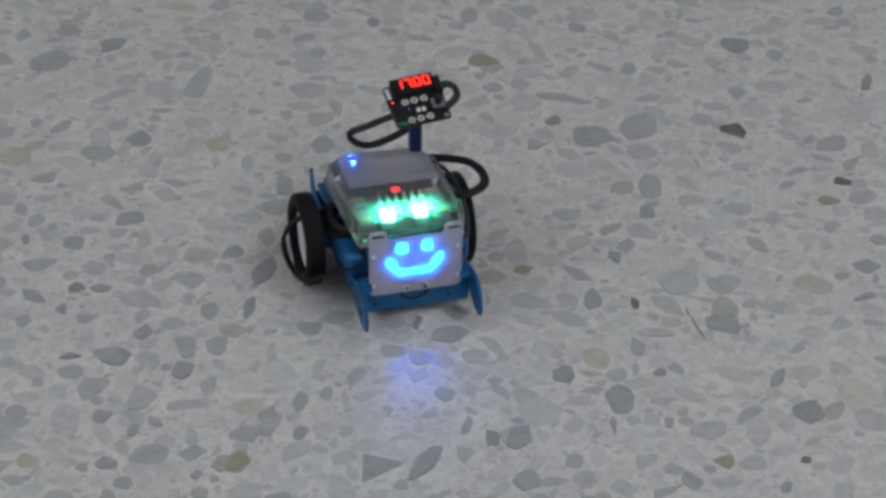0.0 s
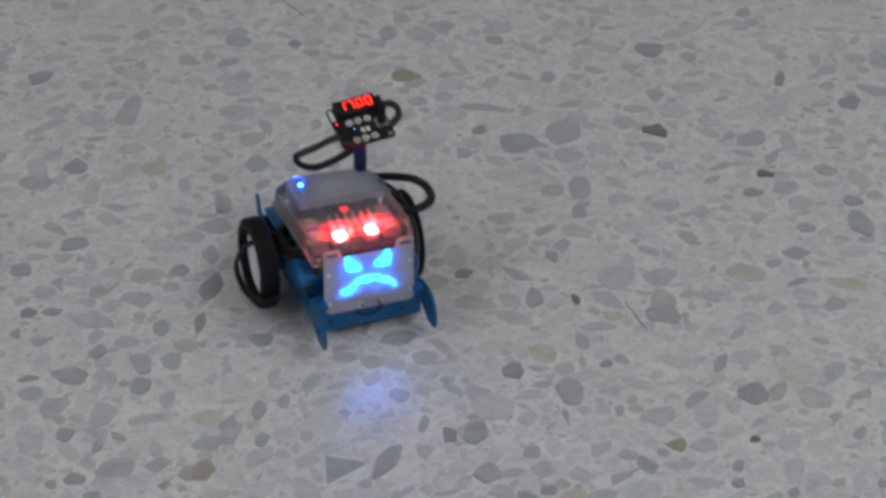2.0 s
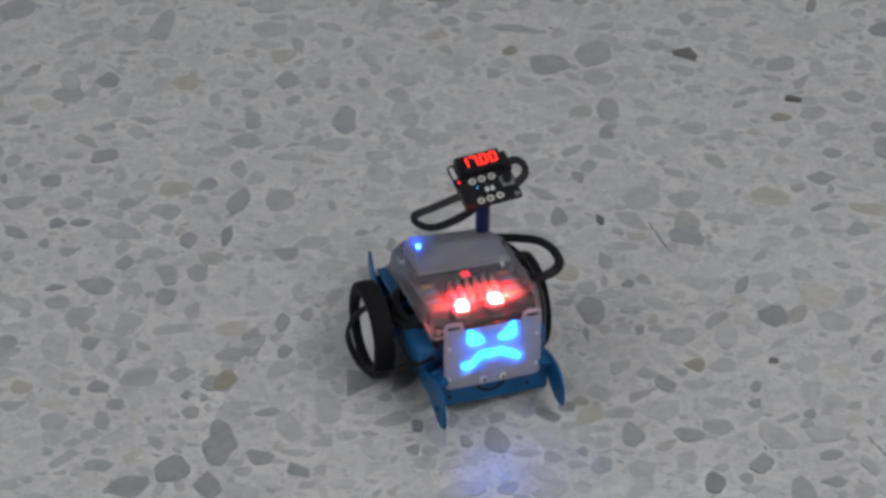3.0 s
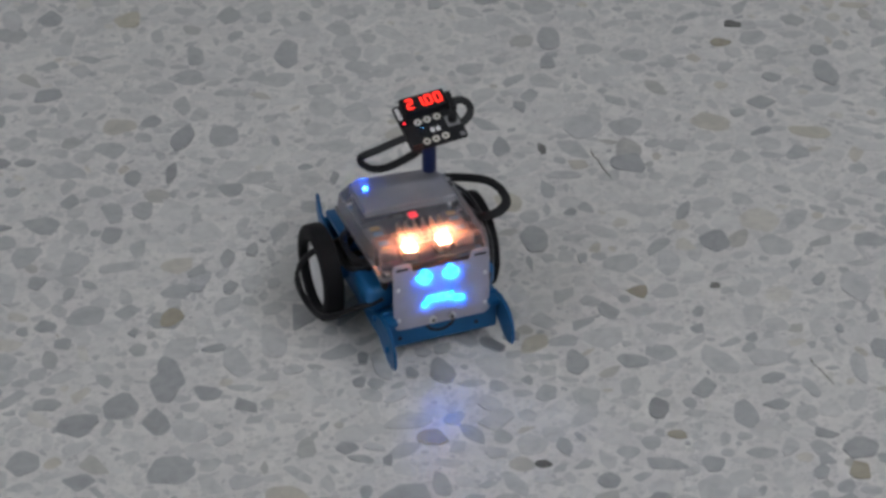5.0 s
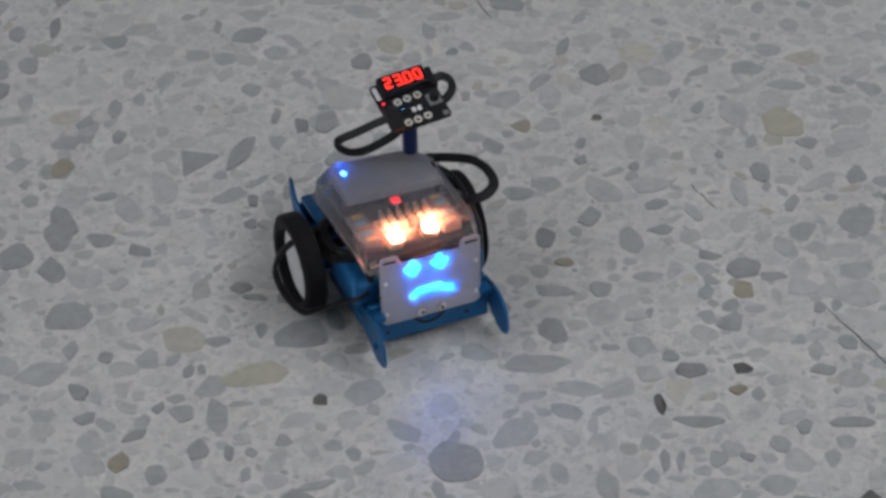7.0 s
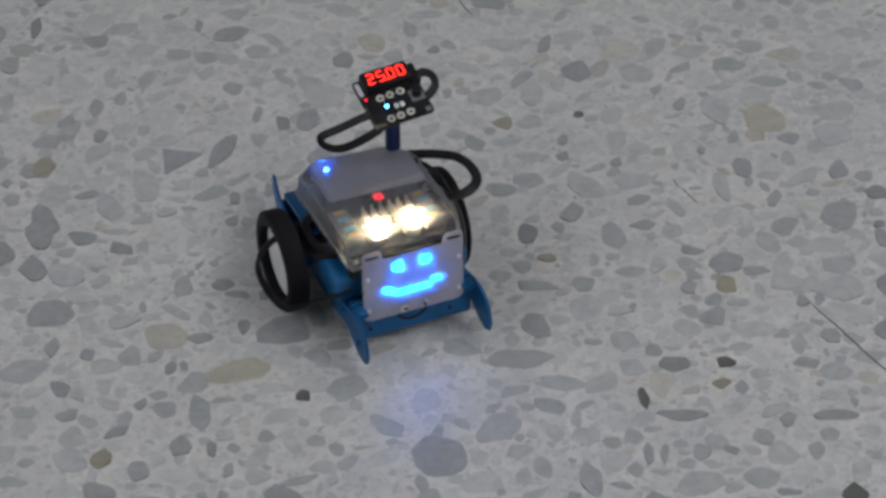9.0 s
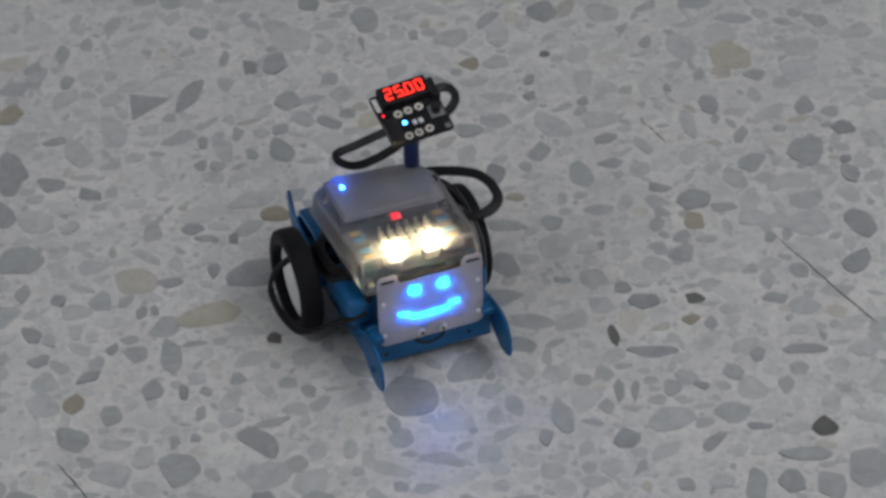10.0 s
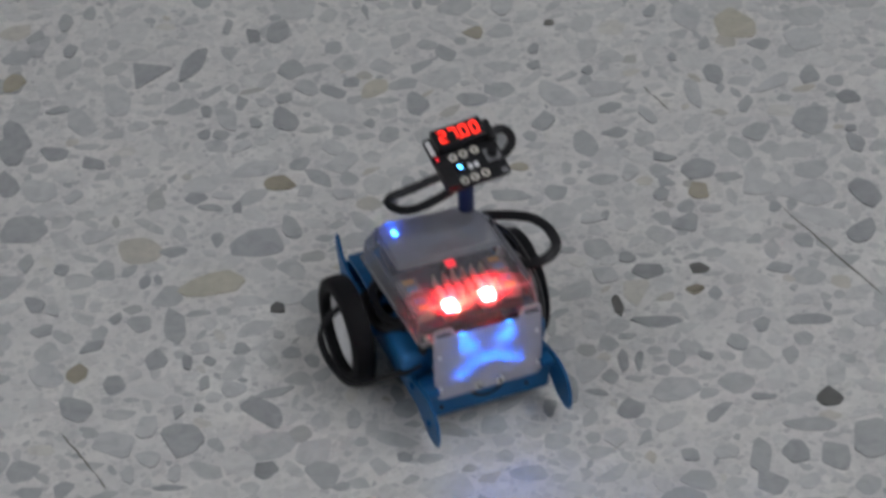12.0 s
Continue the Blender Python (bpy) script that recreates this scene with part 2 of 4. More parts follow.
def plate(outline, thick, m=Matrix(), bm=None, bevel=0.0004):
    """A flat plate: an outline in x and y, raised by its thickness, with eased edges."""
    bm = bm or bmesh.new()
    low = [bm.verts.new(m @ Vector((x, y, 0))) for x, y in outline]
    face = bm.faces.new(low)
    made = bmesh.ops.extrude_face_region(bm, geom=[face])
    up = [v for v in made["geom"] if isinstance(v, bmesh.types.BMVert)]
    shift = (m.to_3x3() @ Vector((0, 0, 1))).normalized() * thick
    bmesh.ops.translate(bm, verts=up, vec=shift)
    if bevel:
        rim = [e for e in {e for v in low + up for e in v.link_edges} if any(len(f.verts) > 4 for f in e.link_faces)]
        bmesh.ops.bevel(bm, geom=rim, offset=bevel, segments=1, affect="EDGES", profile=0.5)
    return bm


def rounded(x0, x1, y0, y1, r, steps=5):
    """The outline of a rectangle with round corners."""
    out = []
    for cx, cy, a0 in ((x1 - r, y1 - r, 0), (x0 + r, y1 - r, 90), (x0 + r, y0 + r, 180), (x1 - r, y0 + r, 270)):
        for k in range(steps + 1):
            a = radians(a0 + 90 * k / steps)
            out.append((cx + r * math.cos(a), cy + r * math.sin(a)))
    return out


def ribbon(points, wide, thick, up=(0, 0, 1), steps=9):
    """A flat cable swept along a smooth curve through the points, its broad side turned as up says."""
    pts = [Vector(p) for p in points]
    ext = [pts[0] * 2 - pts[1], *pts, pts[-1] * 2 - pts[-2]]
    line = []
    for i in range(1, len(ext) - 2):
        a, b, c, d = ext[i - 1:i + 3]
        for k in range(steps):
            u = k / steps
            line.append(0.5 * (2 * b + (c - a) * u + (2 * a - 5 * b + 4 * c - d) * u * u + (3 * b - a - 3 * c + d) * u ** 3))
    line.append(pts[-1])
    bm, last = bmesh.new(), None
    side_was = None
    for i, p in enumerate(line):
        ahead = (line[min(i + 1, len(line) - 1)] - line[max(i - 1, 0)]).normalized()
        side = ahead.cross(Vector(up))
        if side.length < 0.15 and side_was:
            side = side_was - ahead * side_was.dot(ahead)
        side = side.normalized()
        if side_was and side.dot(side_was) < 0:
            side = -side
        side_was = side
        lift = side.cross(ahead).normalized()
        ring = []
        for k in range(10):
            a = 2 * math.pi * k / 10
            ca, sa = math.cos(a), math.sin(a)
            ring.append(bm.verts.new(p + side * wide / 2 * math.copysign(abs(ca) ** 0.6, ca) + lift * thick / 2 * math.copysign(abs(sa) ** 0.6, sa)))
        if last:
            for k in range(10):
                bm.faces.new((last[k], last[(k + 1) % 10], ring[(k + 1) % 10], ring[k]))
        else:
            bm.faces.new(ring[::-1])
        last = ring
    bm.faces.new(last)
    return bm


# ---- the room ----
def room():
    floor = mesh_object("floor", box(-4, 4, -4.4, 4.6, -0.08, 0), BED)
    tagged(floor, "polished pale grey terrazzo floor with marble chips", "floor", kind="structure")
    for name, b in (("wall_north", (-4, 4, 4.6, 4.75, 0, 2.9)), ("wall_south", (-4, 4, -4.55, -4.4, 0, 2.9)),
                    ("wall_east", (4, 4.15, -4.55, 4.75, 0, 2.9)), ("wall_west", (-4.15, -4, -4.55, 4.75, 0, 2.9))):
        tagged(mesh_object(name, box(*b), WALL), "plain off-white painted room wall", "wall", kind="structure")
    tagged(mesh_object("ceiling", box(-4.15, 4.15, -4.55, 4.75, 2.9, 3.0), CEILING), "plain white ceiling", "ceiling", kind="structure")
    first = None
    for x in (-2.8, 1.9):
        for y in (-3.0, -1.5, 0.0):
            if first is None:
                first = new("ceiling_light")
                part("housing", box(-0.17, 0.17, -0.62, 0.62, 0.02, 0.06, 0.004), WHITE, first)
                part("diffuser", box(-0.15, 0.15, -0.6, 0.6, 0.0, 0.02, 0.004), LAMP, first)
                tagged(first, "white fluorescent ceiling light with a glowing diffuser", "ceiling light", "ceiling lights")
                first.matrix_basis = pose(x, y, 2.835)
            else:
                copy_thing(first, pose(x, y, 2.835))
    return floor


FLOOR = room()


def join(bm, other):
    """Adds the faces of another bmesh to the first."""
    made = {v: bm.verts.new(v.co) for v in other.verts}
    for f in other.faces:
        bm.faces.new([made[v] for v in f.verts])
    other.free()


# ---- the robot car; its space: x across, -y ahead, z up, the face plate at y = 0 ----
def side_plate(robot, s):
    """One long blue side of the chassis with its drooping front ear and raised rear fin."""
    x0 = 0.0405 * s
    outline = [(-0.0185, 0.0070), (-0.0235, 0.0090), (-0.0258, 0.0145), (-0.0245, 0.0235), (-0.0190, 0.0312), (-0.0110, 0.0340), (0.000, 0.0340), (0.012, 0.0310), (0.100, 0.0310),
               (0.118, 0.0330), (0.1275, 0.038), (0.1320, 0.045), (0.1340, 0.0485), (0.1360, 0.0485), (0.1370, 0.045), (0.136, 0.036), (0.130, 0.022), (0.120, 0.016),
               (0.020, 0.016), (0.006, 0.016), (-0.001, 0.0125), (-0.010, 0.0075)]
    m = Matrix(((0, 0, 1, x0 - 0.001), (1, 0, 0, 0), (0, 1, 0, 0), (0, 0, 0, 1)))
    p = part("side_plate", plate(outline, 0.002, m, bevel=0.0005), BLUE, robot)
    for y, z in ((-0.013, 0.019), (0.012, 0.027)):
        part("bolt", tube(0.0022, 0.003, Matrix.Translation((x0 + 0.0015 * s, y, z)) @ pose(0, 0, 0, 0, 90, 0), sides=14, bevel=0.0005), BLUE, p)
    return p


def wheel(robot, s):
    w = new("wheel")
    w.parent = robot
    tyre = [(0.0242, -0.0060), (0.0252, -0.0066), (0.0305, -0.0066), (0.0325, -0.0054), (0.033, -0.003), (0.033, 0.003), (0.0325, 0.0054), (0.0305, 0.0066), (0.0252, 0.0066), (0.0242, 0.0060)]
    bm = lathe(tyre, sides=48)
    part("tyre", bm, RUBBER, w, "black rubber tyre")
    rim = [(0.003, 0.0005 * s), (0.0080, 0.0012 * s), (0.0200, -0.0004 * s), (0.0242, 0.0010 * s), (0.0242, -0.0050 * s), (0.003, -0.0050 * s)]
    part("rim", lathe(rim, sides=40), HUB, w, "pale grey plastic rim")
    part("hub_cap", tube(0.0042, 0.005, Matrix.Translation((0.0002 * s, 0, 0)) @ pose(0, 0, 0, 0, 90, 0), sides=16, bevel=0.001), HUB, w)
    w.matrix_basis = pose(-0.0605 if s < 0 else 0.0483, 0.067, 0.033)
    return w


def mirrored(bm, s):
    if s < 0:
        bmesh.ops.scale(bm, verts=bm.verts, vec=(-1, 1, 1))
    return bm


def motor(robot, s):
    bm = box(0.0280, 0.0392, 0.013, 0.060, 0.0225, 0.0306, 0.001)
    m = part("motor", mirrored(bm, s), BLUE, robot)
    wide = 0.0470 if s < 0 else 0.0424
    part("motor_cover", mirrored(box(0.0270, wide, 0.011, 0.054, 0.0313, 0.0505, 0.0055, segments=4), s), BLUE, m, "rounded blue motor cover")
    b2 = tube(0.0105, 0.030, Matrix.Translation((0.033 * s, 0.072, 0.034)) @ pose(0, 0, 0, 90, 0, 0), sides=24, bevel=0.001)
    part("motor_can", b2, BLACK, m, "black motor end with wires")
    part("axle_boss", tube(0.008, 0.012, Matrix.Translation((0.045 * s, 0.067, 0.033)) @ pose(0, 0, 0, 0, 90, 0), sides=20, bevel=0.001), BLUE, m)


def chassis(robot):
    bm = box(-0.0395, 0.0395, 0.006, 0.125, 0.016, 0.018, 0.0004)
    c = part("chassis_tray", bm, BLUE, robot)
    front = plate(rounded(-0.0395, 0.0395, 0.0068, 0.036, 0.002), 0.002, Matrix(((1, 0, 0, 0), (0, 0, -1, 0.005), (0, 1, 0, 0), (0, 0, 0, 1))))
    f = part("front_plate", front, BLUE, robot)
    arc = []
    for r in (0.0108, 0.0086):
        row = [(r * math.cos(radians(a)) * 1.0, 0.0220 + r * 0.85 * math.sin(radians(a))) for a in range(195, 346, 15)]
        arc += row if r > 0.0100 else row[::-1]
    part("smile_slot", plate(arc, 0.0006, Matrix(((1, 0, 0, 0), (0, 0, -1, 0.0031), (0, 1, 0, 0), (0, 0, 0, 1))), bevel=0), BLACK, f, "dark curved slot")
    for x in (-0.028, 0.025):
        part("hole", tube(0.0014, 0.0006, pose(x, 0.0028, 0.0135, 90)), BLACK, f, "dark round hole")
    for x in (-0.0352, 0.0352):
        part("front_shelf", box(x - 0.0040, x + 0.0040, -0.0060, 0.0105, 0.0285, 0.0335, 0.0018), BLUE, f)
    part("rear_plate", box(-0.0395, 0.0395, 0.123, 0.125, 0.018, 0.036, 0.0005), BLUE, robot)
    part("top_deck", box(-0.0415, 0.0395, 0.066, 0.116, 0.0440, 0.0475, 0.0015), BLUE, robot)
    part("battery_pack", box(-0.024, 0.024, 0.022, 0.112, 0.019, 0.044, 0.003), BLACK, robot, "black battery holder")
    caster = tube(0.007, 0.010, pose(0, 0.022, 0.0105), sides=24, bevel=0.002)
    bmesh.ops.create_uvsphere(caster, u_segments=20, v_segments=12, radius=0.006, matrix=pose(0, 0.022, 0.006))
    part("caster", caster, BLACK, robot, "small ball caster under the nose")
    for x in (-0.034, 0.034):
        for y in (0.014, 0.088):
            part("standoff", tube(0.0026, 0.020, pose(x, y, 0.050), sides=6), BLACK, robot)


def case(robot):
    """The smoky clear cover with its raised rear lid, over the circuit board."""
    z1, z2 = 0.0782, 0.0822
    low = [(-0.0375, 0.0100), (0.0350, 0.0100), (0.0370, 0.0160), (0.0370, 0.0800), (0.0290, 0.0940), (-0.0300, 0.0975), (-0.0415, 0.0880), (-0.0400, 0.0160)]
    top = [(-0.0370, 0.0130), (0.0335, 0.0130), (0.0355, 0.0175), (0.0355, 0.0790), (0.0280, 0.0925), (-0.0290, 0.0962), (-0.0402, 0.0870), (-0.0388, 0.0175)]
    bm = bmesh.new()
    feet = [0.0590, 0.0590, 0.0655, 0.0660, 0.0640, 0.0640, 0.0660, 0.0655]  # the sides stop above the ports
    a = [bm.verts.new((x, y, z)) for (x, y), z in zip(low, feet)]
    c = [bm.verts.new((x, y, z1)) for x, y in top]
    for i in range(8):
        bm.faces.new((a[i], a[(i + 1) % 8], c[(i + 1) % 8], c[i]))
    bm.faces.new(c)
    # The bevels take the paler plastic, as edges that catch light.
    bmesh.ops.bevel(bm, geom=[e for e in bm.edges if not e.is_boundary], offset=0.0009, segments=2, affect="EDGES", profile=0.6, material=1)
    cover = part("case", bm, [CLEAR, LIT_EDGE], robot, "smoky translucent plastic cover", smooth=50)
    foot = [(x * 1.03, 0.052 + (y - 0.052) * 1.03) for x, y in low]
    bm = bmesh.new()
    rings = [[bm.verts.new((x * k, 0.052 + (y - 0.052) * k, z + up)) for (x, y), z in zip(foot, feet)] for k, up in ((1, -0.0012), (1, 0.0006), (0.95, 0.0006), (0.95, -0.0012))]
    for p, q in zip(rings, [*rings[1:], rings[0]]):
        for i in range(8):
            bm.faces.new((p[i], p[(i + 1) % 8], q[(i + 1) % 8], q[i]))
    part("case_rim", bm, LIT_EDGE, cover, "frosted edge of the cover, paler for the light it catches", smooth=0)
    lid_out = [(-0.0330, 0.0520), (0.0312, 0.0500), (0.0312, 0.0775), (0.0245, 0.0895), (-0.0262, 0.0938), (-0.0330, 0.0880)]
    bm = bmesh.new()
    b0 = [bm.verts.new((x, y, z1 + 0.0002)) for x, y in lid_out]
    b1 = [bm.verts.new((x * 0.975, y - 0.0004 if y > 0.06 else y + 0.0016, z2)) for x, y in lid_out]
    for i in range(6):
        bm.faces.new((b0[i], b0[(i + 1) % 6], b1[(i + 1) % 6], b1[i]))
    bm.faces.new(b1)
    bmesh.ops.bevel(bm, geom=[e for e in bm.edges if not e.is_boundary], offset=0.0008, segments=2, affect="EDGES", profile=0.6, material=1)
    part("raised_lid", bm, [LID, LIT_EDGE], cover, "milky raised lid", smooth=50)
    for x in (-0.0335, 0.0315):
        t = part("mounting_tab", box(x - 0.0045, x + 0.0045, 0.0045, 0.014, 0.0585, 0.0615, 0.001), CLEAR, cover)
        part("screw", tube(0.0022, 0.002, pose(x, 0.0085, 0.0625), sides=14, bevel=0.0006), STEEL, t, "bright steel screw")
    board = part("circuit_board", plate(rounded(-0.034, 0.032, 0.0165, 0.090, 0.004), 0.0016, Matrix.Translation((-0.0005, 0, 0.0592))), PCB, robot, "dark circuit board under the cover")
    for i in range(4):
        for j in range(6):
            x, y = -0.0125 + 0.0058 * j, 0.034 + 0.0050 * i
            part("pin", box(x - 0.0007, x + 0.0007, y - 0.0007, y + 0.0007, 0.0608, 0.0712, 0.0002, segments=1), GOLD, board)
    for i in range(4):
        y = 0.034 + 0.0050 * i
        part("pin_header", box(-0.0150, 0.0190, y - 0.0012, y + 0.0012, 0.0608, 0.0633, 0.0003), BLACK, board)
    for x, s in ((-0.0275, -1), (0.0255, 1)):
        for y in (0.030, 0.048):
            sock = part("socket", box(x - 0.006, x + 0.006, y - 0.007, y + 0.007, 0.0608, 0.0690, 0.0008), GREYISH, board, "pale cable socket")
            part("colour_tag", box(x - 0.0030, x + 0.0030, y - 0.0055, y - 0.0020, 0.0690, 0.0697), YELLOW if y < 0.04 else SKY, sock)
            part("colour_tag", box(x - 0.0030, x + 0.0030, y + 0.0015, y + 0.0050, 0.0690, 0.0697), SKY if y < 0.04 else YELLOW, sock)
    for x0, x1 in ((-0.0405, -0.0340), (0.0320, 0.0375)):
        for y in (0.030, 0.048):
            part("port", box(x0, x1, y - 0.0075, y + 0.0075, 0.0596, 0.0668, 0.0006), BLACK, board, "black cable port")
    part("chip", box(-0.008, 0.008, 0.070, 0.082, 0.0608, 0.063, 0.0004), BLACK, board)
    part("usb_port", box(0.010, 0.021, 0.078, 0.090, 0.0608, 0.067, 0.0006), STEEL, board)
    buzzer = part("buzzer", tube(0.0055, 0.006, pose(0.002, 0.0615, 0.0638), sides=24, bevel=0.0006), BLACK, board)
    part("red_led", box(-0.0010, 0.0050, 0.0565, 0.0625, 0.0672, 0.0690, 0.0008), SPOT_RED, buzzer, "small glowing red light")
    part("blue_led", tube(0.0014, 0.0010, pose(-0.0213, 0.0880, 0.0770), sides=16, bevel=0.0004), LED_DEEP, board, "small glowing blue light")
    part("radio_module", box(-0.030, -0.012, 0.070, 0.0905, 0.0608, 0.0764, 0.0008), NAVY, board, "blue plug-in radio module")
    return board


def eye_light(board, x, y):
    """A four-colour glowing cube: turning it stands in for the light's colour change."""
    z, lean = 0.0680, 76
    hold = Matrix.Translation((x, y, z)) @ pose(0, 0, 0, 90 - lean, 0, 0)
    half, wall = 0.0032, 0.0004
    # These white walls and base are added, to block the cube's other colours.
    bm = bmesh.new()
    for k in range(4):
        wall_part = box(-half - 2 * wall, half + 2 * wall, half + wall, half + 2 * wall, -half - 2 * wall, half + 0.0008, 0, bmesh.new())
        wall_part.transform(hold @ pose(0, 0, 0, 0, 0, 90 * k))
        join(bm, wall_part)
    base = box(-half - wall, half + wall, -half - wall, half + wall, -half - 2 * wall, -half - wall, 0, bmesh.new())
    base.transform(hold)
    join(bm, base)
    shield = part("eye_cup", bm, WHITE, board, "square white shield added round the eye light", smooth=0)
    part("eye_stem", tube(0.0022, 0.008, pose(x, y + 0.003, 0.0640), sides=12), WHITE, board)
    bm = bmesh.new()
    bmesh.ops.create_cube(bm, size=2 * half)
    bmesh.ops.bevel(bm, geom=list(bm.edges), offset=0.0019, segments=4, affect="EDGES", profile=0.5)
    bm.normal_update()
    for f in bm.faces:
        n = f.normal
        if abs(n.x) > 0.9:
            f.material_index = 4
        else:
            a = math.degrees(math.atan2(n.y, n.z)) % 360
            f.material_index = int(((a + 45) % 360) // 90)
    # A milky ball, added to imitate the bloom round the bright eye.
    halo = bmesh.new()
    bmesh.ops.create_uvsphere(halo, u_segments=24, v_segments=14, radius=0.0060, matrix=Matrix.Translation((x, y, z)))
    part("eye_lens", halo, HALO, shield, "milky ball that stands in for the glow round the eye", smooth=80)
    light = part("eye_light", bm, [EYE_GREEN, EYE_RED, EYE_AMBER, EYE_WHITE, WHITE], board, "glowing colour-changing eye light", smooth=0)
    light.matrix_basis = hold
    return light, hold


PITCH = 0.0036
FACES = {
    "happy": ["................",
              "....##...##.....",
              "....##...##.....",
              "................",
              "..#.........#...",
              "..##.......##...",
              "...#.......#....",
              "....#######....."],
    "cross": ["...#.......#....",
              "...##.....##....",
              "...###...###....",
              "................",
              "................",
              ".....#####......",
              "....#.....##....",
              "..##........#..."],
    "sad": ["....#....#......",
            "...###..###.....",
            "....#....#......",
            "................",
            "................",
            "................",
            ".....#####......",
            "....#.....##...."],
    "glad": ["................",
             "....##...##.....",
             "....##...##.....",
             "................",
             "................",
             "................",
             "..##.......##...",
             "....#######....."],
}
# What the face shows, and from which second.
FACE_TIMES = [(0, "happy"), (1.06, "cross"), (3.66, "happy"), (4.56, "sad"), (7.18, "happy"), (8.17, "glad"), (10.75, "cross")]
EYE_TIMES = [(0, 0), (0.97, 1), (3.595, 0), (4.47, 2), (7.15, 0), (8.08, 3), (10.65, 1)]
DIGIT_TIMES = [(0, "1700"), (3.06, "2000"), (4.5, "2100"), (6.57, "2300"), (8.1, "2500"), (10.15, "2700")]


def cells(name):
    """The lit places of a face, eyes first, as (x, z) on the plate."""
    out = [((c - 7) * PITCH, 0.0622 - r * PITCH) for r, row in enumerate(FACES[name]) for c, k in enumerate(row) if k == "#"]
    return sorted(out, key=lambda p: (p[1] < 0.048, p[0], p[1]))


def face_plate(robot):
    x0, x1, z0, z1 = -0.033, 0.033, 0.0225, 0.0735
    out = [(x, z) for x, z in rounded(x0, x1, z0, z1 - 0.006, 0.005) if z < z1 - 0.012]
    r = 0.0018
    right = [(x1, z1 - r), (x1 - r, z1), (0.0205 + r, z1), (0.0205, z1 - r), (0.0195, z1 - 0.0062), (0.0175, z1 - 0.0075)]
    left = [(-x, z) for x, z in right[::-1]]
    low = [p for p in out if p[1] < (z0 + z1) / 2]
    outline = low + right + left
    m = Matrix(((1, 0, 0, 0), (0, 0, -1, 0), (0, 1, 0, 0), (0, 0, 0, 1)))
    p = part("face_plate", plate(outline, 0.0012, m, bevel=0.0003), MILKY, robot, "milky white acrylic face plate")
    for x in (-0.0268, 0.0268):
        part("slot", plate(rounded(x - 0.0042, x + 0.0042, z1 - 0.0045, z1 - 0.003, 0.0006, 3), 0.0004, m @ Matrix.Translation((0, 0, 0.0012)), bevel=0), BLACK, p)
    for x in (-0.0298, 0.0298):
        for z in (0.031, 0.0545):
            part("stud", tube(0.0014, 0.0012, pose(x, -0.0016, z, 90), sides=14, bevel=0.0003), HUB, p, "pale plastic stud")
    for x in (-0.0065, 0.0065):
        s = part("screw", tube(0.0028, 0.0018, pose(x, -0.0020, 0.0265, 90), sides=16, bevel=0.0007), STEEL, p, "bright steel screw")
        part("recess", tube(0.0012, 0.0004, pose(x, -0.0030, 0.0265, 90), sides=6), BLACK, s)
    back = part("led_board", box(-0.030, 0.030, 0.0026, 0.0029, 0.0312, 0.066, 0.0001), WHITE, p, "white light board behind the plate")
    # Unseen black walls, added to stop the lights leaking out below the plate.
    for x0, x1, z0_, z1_ in ((-0.031, 0.031, 0.0300, 0.0312), (-0.031, 0.031, 0.0660, 0.0672), (-0.031, -0.0300, 0.0312, 0.0660), (0.0300, 0.031, 0.0312, 0.0660)):
        part("led_frame", box(x0, x1, 0.0003, 0.0029, z0_, z1_), BLACK, back)
    lights = []
    most = max(len(cells(n)) for n in FACES)
    bm = box(-0.0015, 0.0015, -0.0002, 0.0002, -0.0015, 0.0015, 0.0001, segments=1)
    first = part("led", bm, FACE_BLUE, back, "glowing blue light", smooth=0)
    for k in range(most):
        ob = first if k == 0 else new("led", first.data)
        ob.parent = back
        ob["label"] = "glowing blue light"
        lights.append(ob)
    return lights


SEGMENTS = {"0": "abcdef", "1": "bc", "2": "abdeg", "3": "abcdg", "5": "acdfg", "7": "abc"}
SEG_PLACE = {"a": (0, 0.0038, 0), "b": (0.0019, 0.0019, 1), "c": (0.0019, -0.0019, 1), "d": (0, -0.0038, 0), "e": (-0.0019, -0.0019, 1), "f": (-0.0019, 0.0019, 1), "g": (0, 0, 0)}


def lit(number):
    """The lit strokes of the four digits: x, y and whether upright."""
    out = []
    for k, d in enumerate(number):
        out += [(SEG_PLACE[s][0] + (k - 1.5) * 0.0066, SEG_PLACE[s][1], SEG_PLACE[s][2]) for s in SEGMENTS[d]]
    return out


